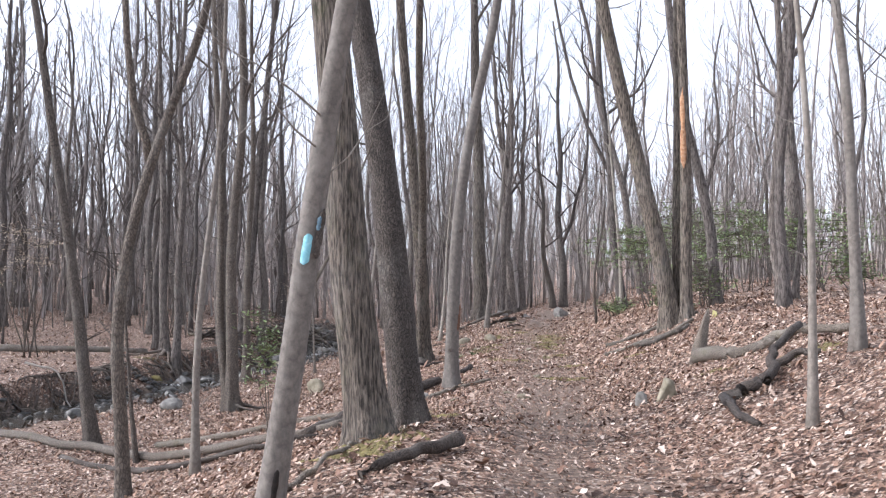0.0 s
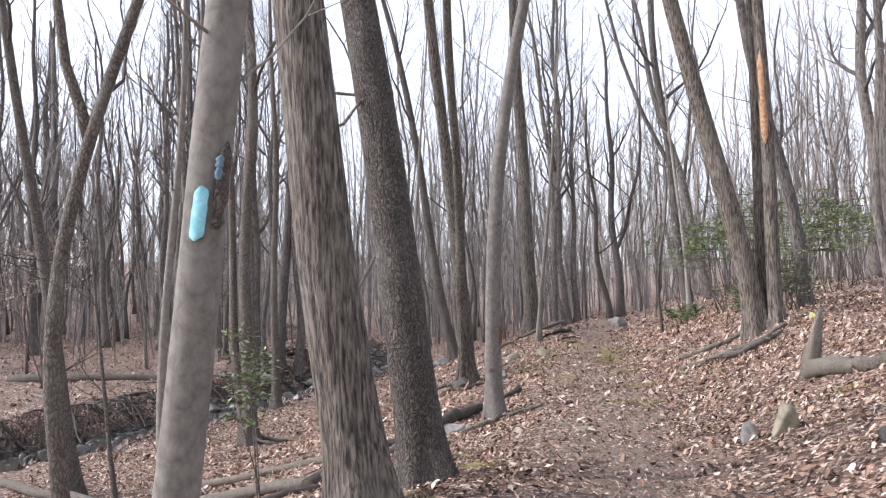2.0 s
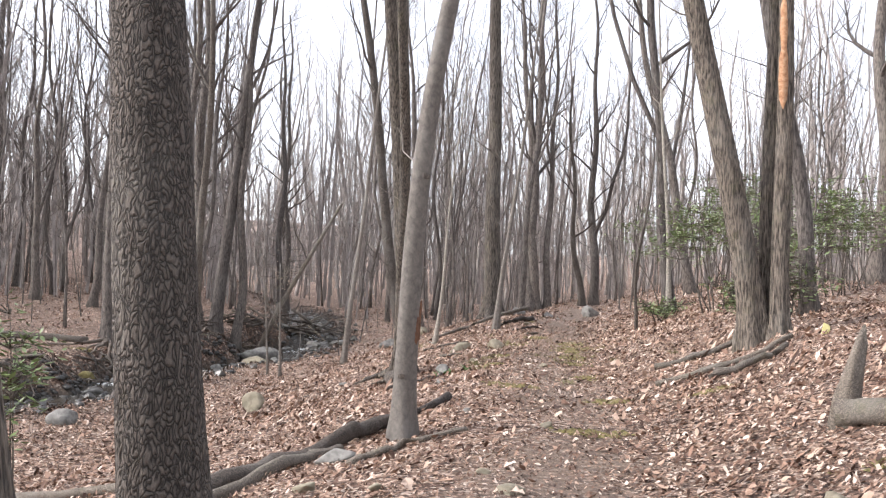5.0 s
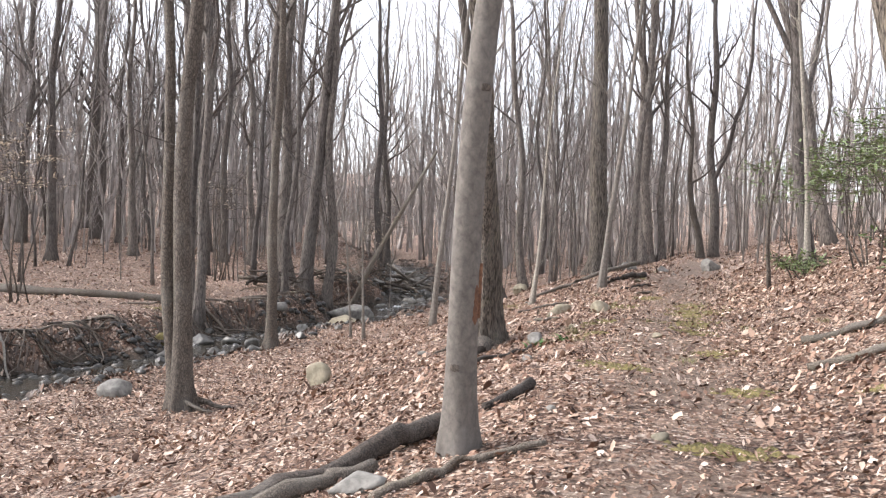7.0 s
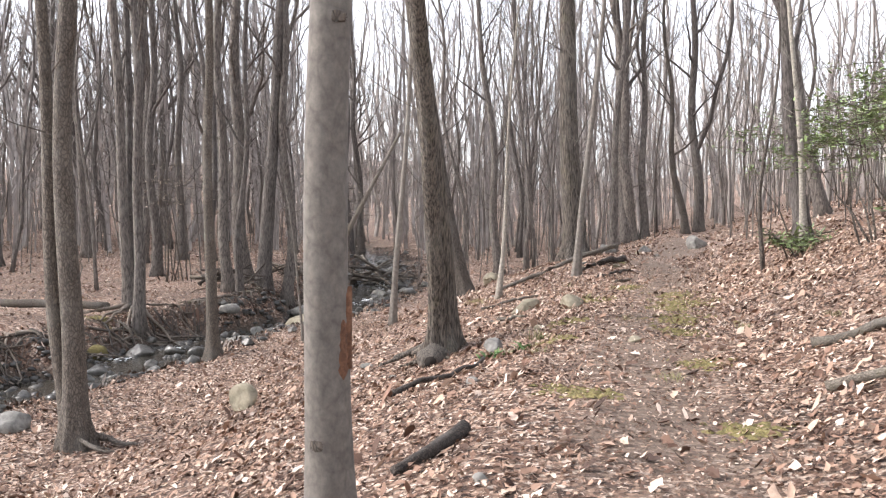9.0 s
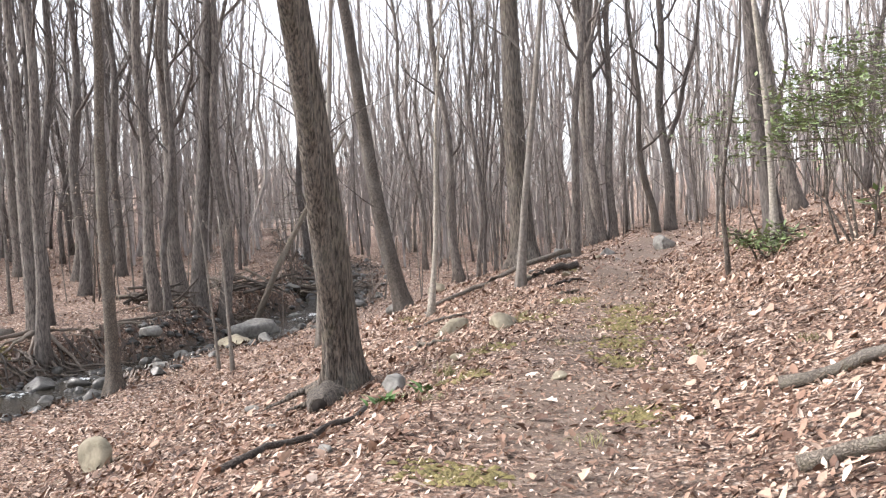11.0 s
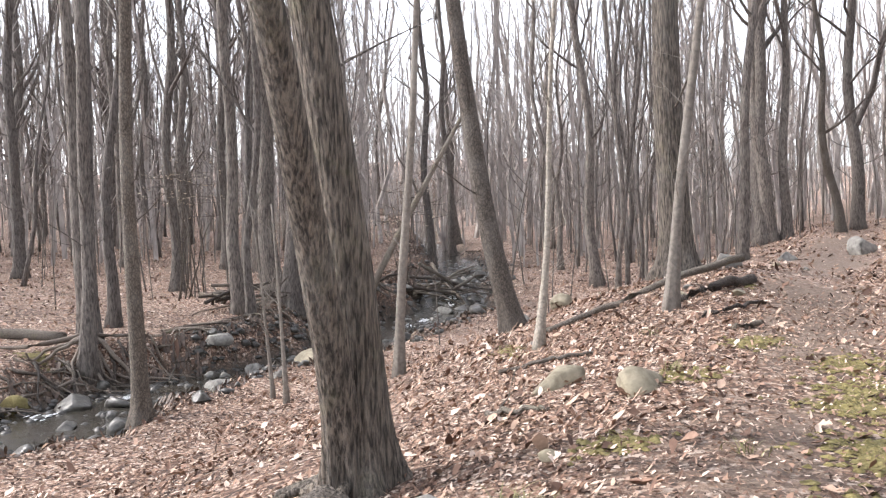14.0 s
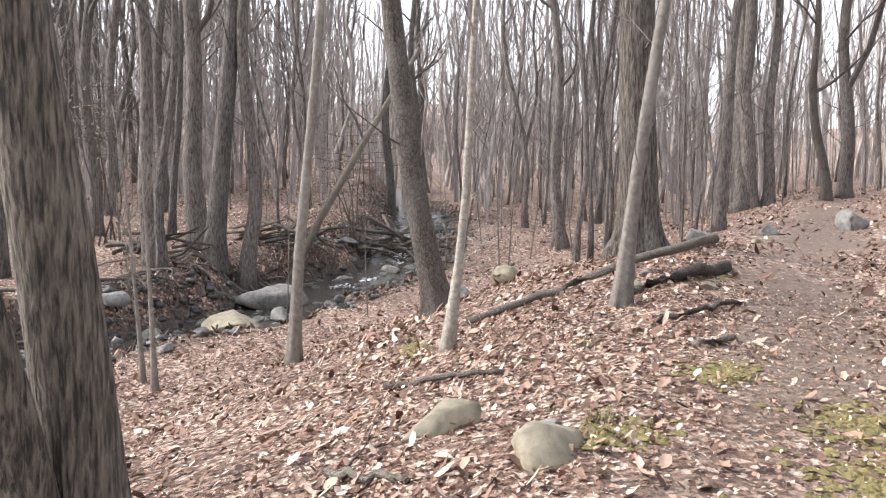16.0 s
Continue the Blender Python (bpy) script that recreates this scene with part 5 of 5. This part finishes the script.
blades("herb", "fresh green herb at the foot of a split tree", 1.5, 19.35, 26, 0.14, 0.028, 0.06, HERB, 1, "herb", 1.1)
blades("herb", "small green herb among leaves", 1.85, 19.5, 18, 0.12, 0.028, 0.05, HERB, 2, "herb", 1.1)
blades("grass_tuft", "dry yellow-green grass tuft among leaves", 2.0, 20.15, 60, 0.16, 0.006, 0.07, GRASS, 3, "grass", 0.9)
for i, (x, y) in enumerate(((1.95, 18.6), (2.75, 23.0), (0.1, 7.9), (3.0, 17.2), (4.2, 19.6), (3.1, 20.9), (4.9, 18.9), (2.6, 24.8), (0.4, 10.2))):
    blades("grass_tuft", "small dry grass tuft among leaves", x, y, 34, 0.1, 0.005, 0.06, GRASS, 10 + i, "grass", 0.9)


def bush(x, y, height, width, seed, mat, label, name="laurel_bush", leaves=1500, leaf=0.075, stems=7, thick=0.022):
    """Evergreen shrub: crooked stems and clustered leaves."""
    rng = random.Random(seed)
    t = thing(name, (x, y, float(ground_z(x, y))), label, "shrub")
    tips = []
    for i in range(stems):
        a = rng.uniform(0, 6.28)
        p, d = Vector((rng.gauss(0, 0.12), rng.gauss(0, 0.12), -0.05)), Vector((math.cos(a) * 0.5, math.sin(a) * 0.5, 1)).normalized()
        line, rad = [p.copy()], [thick]
        for k in range(7):
            d = (d + Vector((rng.gauss(0, 0.28), rng.gauss(0, 0.28), 0.1))).normalized()
            p = p + Vector((d.x * width, d.y * width, d.z * height)) / 6.5
            line.append(p.copy())
            rad.append(thick * (1 - k / 8))
            if k > (3 if height > 1.4 else 1):
                for _ in range(6):
                    e = p + Vector((rng.gauss(0, 0.5) * width * 0.6, rng.gauss(0, 0.5) * width * 0.6, rng.uniform(-0.1, 0.25) * height * 0.22))
                    tips.append((p.copy(), e))
        v, f = [], []
        tube(line, rad, 6, v, f)
        mesh_object("stem", v, f, BARK_FLAKY, t)
    v, f = [], []
    for p, e in tips:
        tube([p, p.lerp(e, 0.5) + Vector((0, 0, 0.03)), e], [0.007, 0.005, 0.003], 3, v, f, cap=False)
    tagged(mesh_object("twig_spray", v, f, BARK_FLAKY, t), kind="stuff")
    v, f = [], []
    for i in range(leaves):
        p, e = rng.choice(tips)
        c = p.lerp(e, rng.uniform(0.6, 1.05)) + Vector((rng.gauss(0, 0.05), rng.gauss(0, 0.05), rng.gauss(0, 0.04)))
        d = Vector((rng.gauss(0, 1), rng.gauss(0, 1), rng.uniform(-0.5, 0.6))).normalized()
        u = d.cross(Vector((rng.gauss(0, 0.3), rng.gauss(0, 0.3), 1))).normalized()
        ln, w = leaf * rng.uniform(0.7, 1.3), leaf * 0.2
        o, nn = len(v), d.cross(u)
        v += [c, c + d * ln * 0.5 + u * w - nn * 0.006, c + d * ln - nn * 0.012, c + d * ln * 0.5 - u * w - nn * 0.006, c + d * ln * 0.5 + nn * 0.004]
        f += [(o, o + 1, o + 4), (o + 1, o + 2, o + 4), (o + 2, o + 3, o + 4), (o + 3, o, o + 4)]
    tagged(mesh_object("foliage", v, f, mat, t), kind="stuff")
    return t


LAB = "green mountain laurel shrub under bare trees"
for i, (x, y, h, w) in enumerate(((6.6, 22.5, 2.0, 1.3), (7.8, 24.5, 2.6, 1.7), (8.8, 26.5, 2.7, 1.8), (7.2, 27.8, 2.3, 1.4), (9.6, 23.6, 2.4, 1.6), (7.0, 19.6, 1.1, 1.0), (8.0, 21.2, 1.6, 1.3), (9.6, 19.4, 1.7, 1.3),
                                  (10.8, 22.0, 2.0, 1.5), (11.5, 26.5, 2.2, 1.6), (10.4, 29.5, 2.2, 1.6), (6.0, 18.5, 0.7, 0.6), (9.3, 17.3, 1.0, 0.9), (6.35, 24.9, 0.5, 0.5), (12.4, 19.6, 1.6, 1.4))):
    bush(x, y, h, w, 40 + i, LAUREL, LAB, leaves=int(300 + 240 * h), leaf=0.11, stems=5, thick=0.017)
bush(-1.45, 11.2, 1.6, 0.45, 75, LAUREL, "small evergreen shrub with thin stems behind an oak", leaves=300, leaf=0.08, stems=3, thick=0.009)
bush(-11.3, 28.6, 4.4, 1.8, 71, PALE_LEAF, "beech sapling holding bleached dead leaves", "beech_sapling", 900, 0.09)
bush(-8.8, 36.5, 3.6, 1.6, 72, PALE_LEAF, "beech sapling holding bleached dead leaves", "beech_sapling", 130, 0.09)
bush(-4.2, 40.5, 3.2, 1.6, 73, PALE_LEAF, "beech sapling holding bleached dead leaves", "beech_sapling", 110, 0.09)
bush(12.5, 40.0, 3.2, 2.0, 74, PALE_LEAF, "beech sapling holding bleached dead leaves", "beech_sapling", 420, 0.09)
rock("fungus", "pale yellow fungus beside the twin tree", 5.95, 16.15, (0.06, 0.05, 0.1), YELLOW, 77, sink=0.1)

# thin understorey too dense to count
rng = random.Random(21)
v, f = [], []
for i in range(520):
    side = rng.random()
    if side < 0.5:
        x, y = rng.uniform(7, 26), rng.uniform(20, 58)
    elif side < 0.75:
        x, y = rng.uniform(-28, -3), rng.uniform(33, 60)
    else:
        x, y = rng.uniform(-2.5, 14), rng.uniform(31, 66)
    if abs(x - float(trail_x(y))) < 1.3 and y < 50 or abs(x - float(brook_x(y))) < 1.6:
        continue
    z, h = float(ground_z(x, y)), rng.uniform(1.5, 6.5)
    lx, ly = rng.gauss(0, 0.08) * h, rng.gauss(0, 0.08) * h
    p = [Vector((x, y, z - 0.05)), Vector((x + lx * 0.3 + rng.gauss(0, 0.05), y + ly * 0.3, z + h * 0.4)), Vector((x + lx, y + ly, z + h))]
    r = 0.006 + 0.0035 * h
    tube(p, [r, r * 0.75, r * 0.25], 4, v, f, cap=False)
    for k in range(5):
        q = rng.uniform(0.3, 0.95)
        a = rng.uniform(0, 6.28)
        b0 = p[0].lerp(p[2], q)
        tube([b0, b0 + Vector((math.cos(a), math.sin(a), 0.9)) * h * 0.09, b0 + Vector((math.cos(a) * 1.7, math.sin(a) * 1.7, 2.2)) * h * 0.09], [r * 0.45, r * 0.3, r * 0.12], 3, v, f, cap=False)
tagged(mesh_object("understorey", v, f, BARK_FOREST), "thicket of thin leafless understorey stems", "brush", kind="stuff")

# white water at the small falls
for i, (x, y, w, ln) in enumerate(((-3.35, 41.8, 0.3, 0.35), (-3.2, 41.2, 0.18, 0.3), (-3.55, 37.6, 0.25, 0.4), (-3.3, 38.6, 0.2, 0.35), (-6.6, 27.7, 0.2, 0.25), (-6.0, 29.2, 0.14, 0.25))):
    rng = random.Random(500 + i)
    v, f = [], []
    for k in range(26):
        px, py = rng.gauss(0, w * 0.45), rng.gauss(0, ln * 0.45)
        z = float(water_z(y + py)) + 0.012
        o, r = len(v), rng.uniform(0.02, 0.06)
        for j in range(6):
            a = j * 1.047
            v.append((x + px + r * math.cos(a) * 0.7, y + py + r * 1.5 * math.sin(a), z + rng.uniform(-0.004, 0.01)))
        f.append(tuple(range(o, o + 6)))
    tagged(mesh_object("white_water", v, f, FOAM), "broken white water over brook stones", "water", kind="stuff")


# ---- single leaves that can be picked out beside the trail ----
def lobed_leaf(seed):
    rng = random.Random(seed)
    bm = bmesh.new()
    mid, rim = [], []
    for k in range(6):
        q = k / 5
        mid.append(bm.verts.new((q - 0.5, 0, 0.1 * math.sin(q * 3.1 + seed))))
    prev = None
    for s in (1, -1):
        row = []
        for k in range(6):
            q = k / 5
            w = (0.05, 0.26, 0.2, 0.36, 0.2, 0.02)[k] * rng.uniform(0.85, 1.15)
            row.append(bm.verts.new((q - 0.5 + rng.uniform(-0.04, 0.04), s * w, 0.1 * math.sin(q * 3.1 + seed) + w * rng.uniform(0.1, 0.7))))
        for k in range(5):
            quad = (mid[k], mid[k + 1], row[k + 1], row[k])
            bm.faces.new(quad if s < 0 else quad[::-1])
    me = bpy.data.meshes.new("fallen_leaf")
    bm.to_mesh(me)
    bm.free()
    me.materials.append(LEAF_ONE)
    return me


LEAVES = [lobed_leaf(i) for i in range(6)]
rng = random.Random(64)
for i in range(290):
    y = rng.uniform(5, 25)
    x = float(trail_x(y)) + rng.choice((rng.uniform(-3.5, 2.5), rng.uniform(-1.2, 1.2)))
    ob = new("fallen_leaf", rng.choice(LEAVES))
    ob.parent = GROUND
    ob.matrix_basis = pose(x, y, float(ground_z(x, y)) + 0.025, rng.gauss(0, 18), rng.gauss(0, 18), rng.uniform(0, 360)) @ Matrix.Scale(rng.uniform(0.07, 0.125), 4)
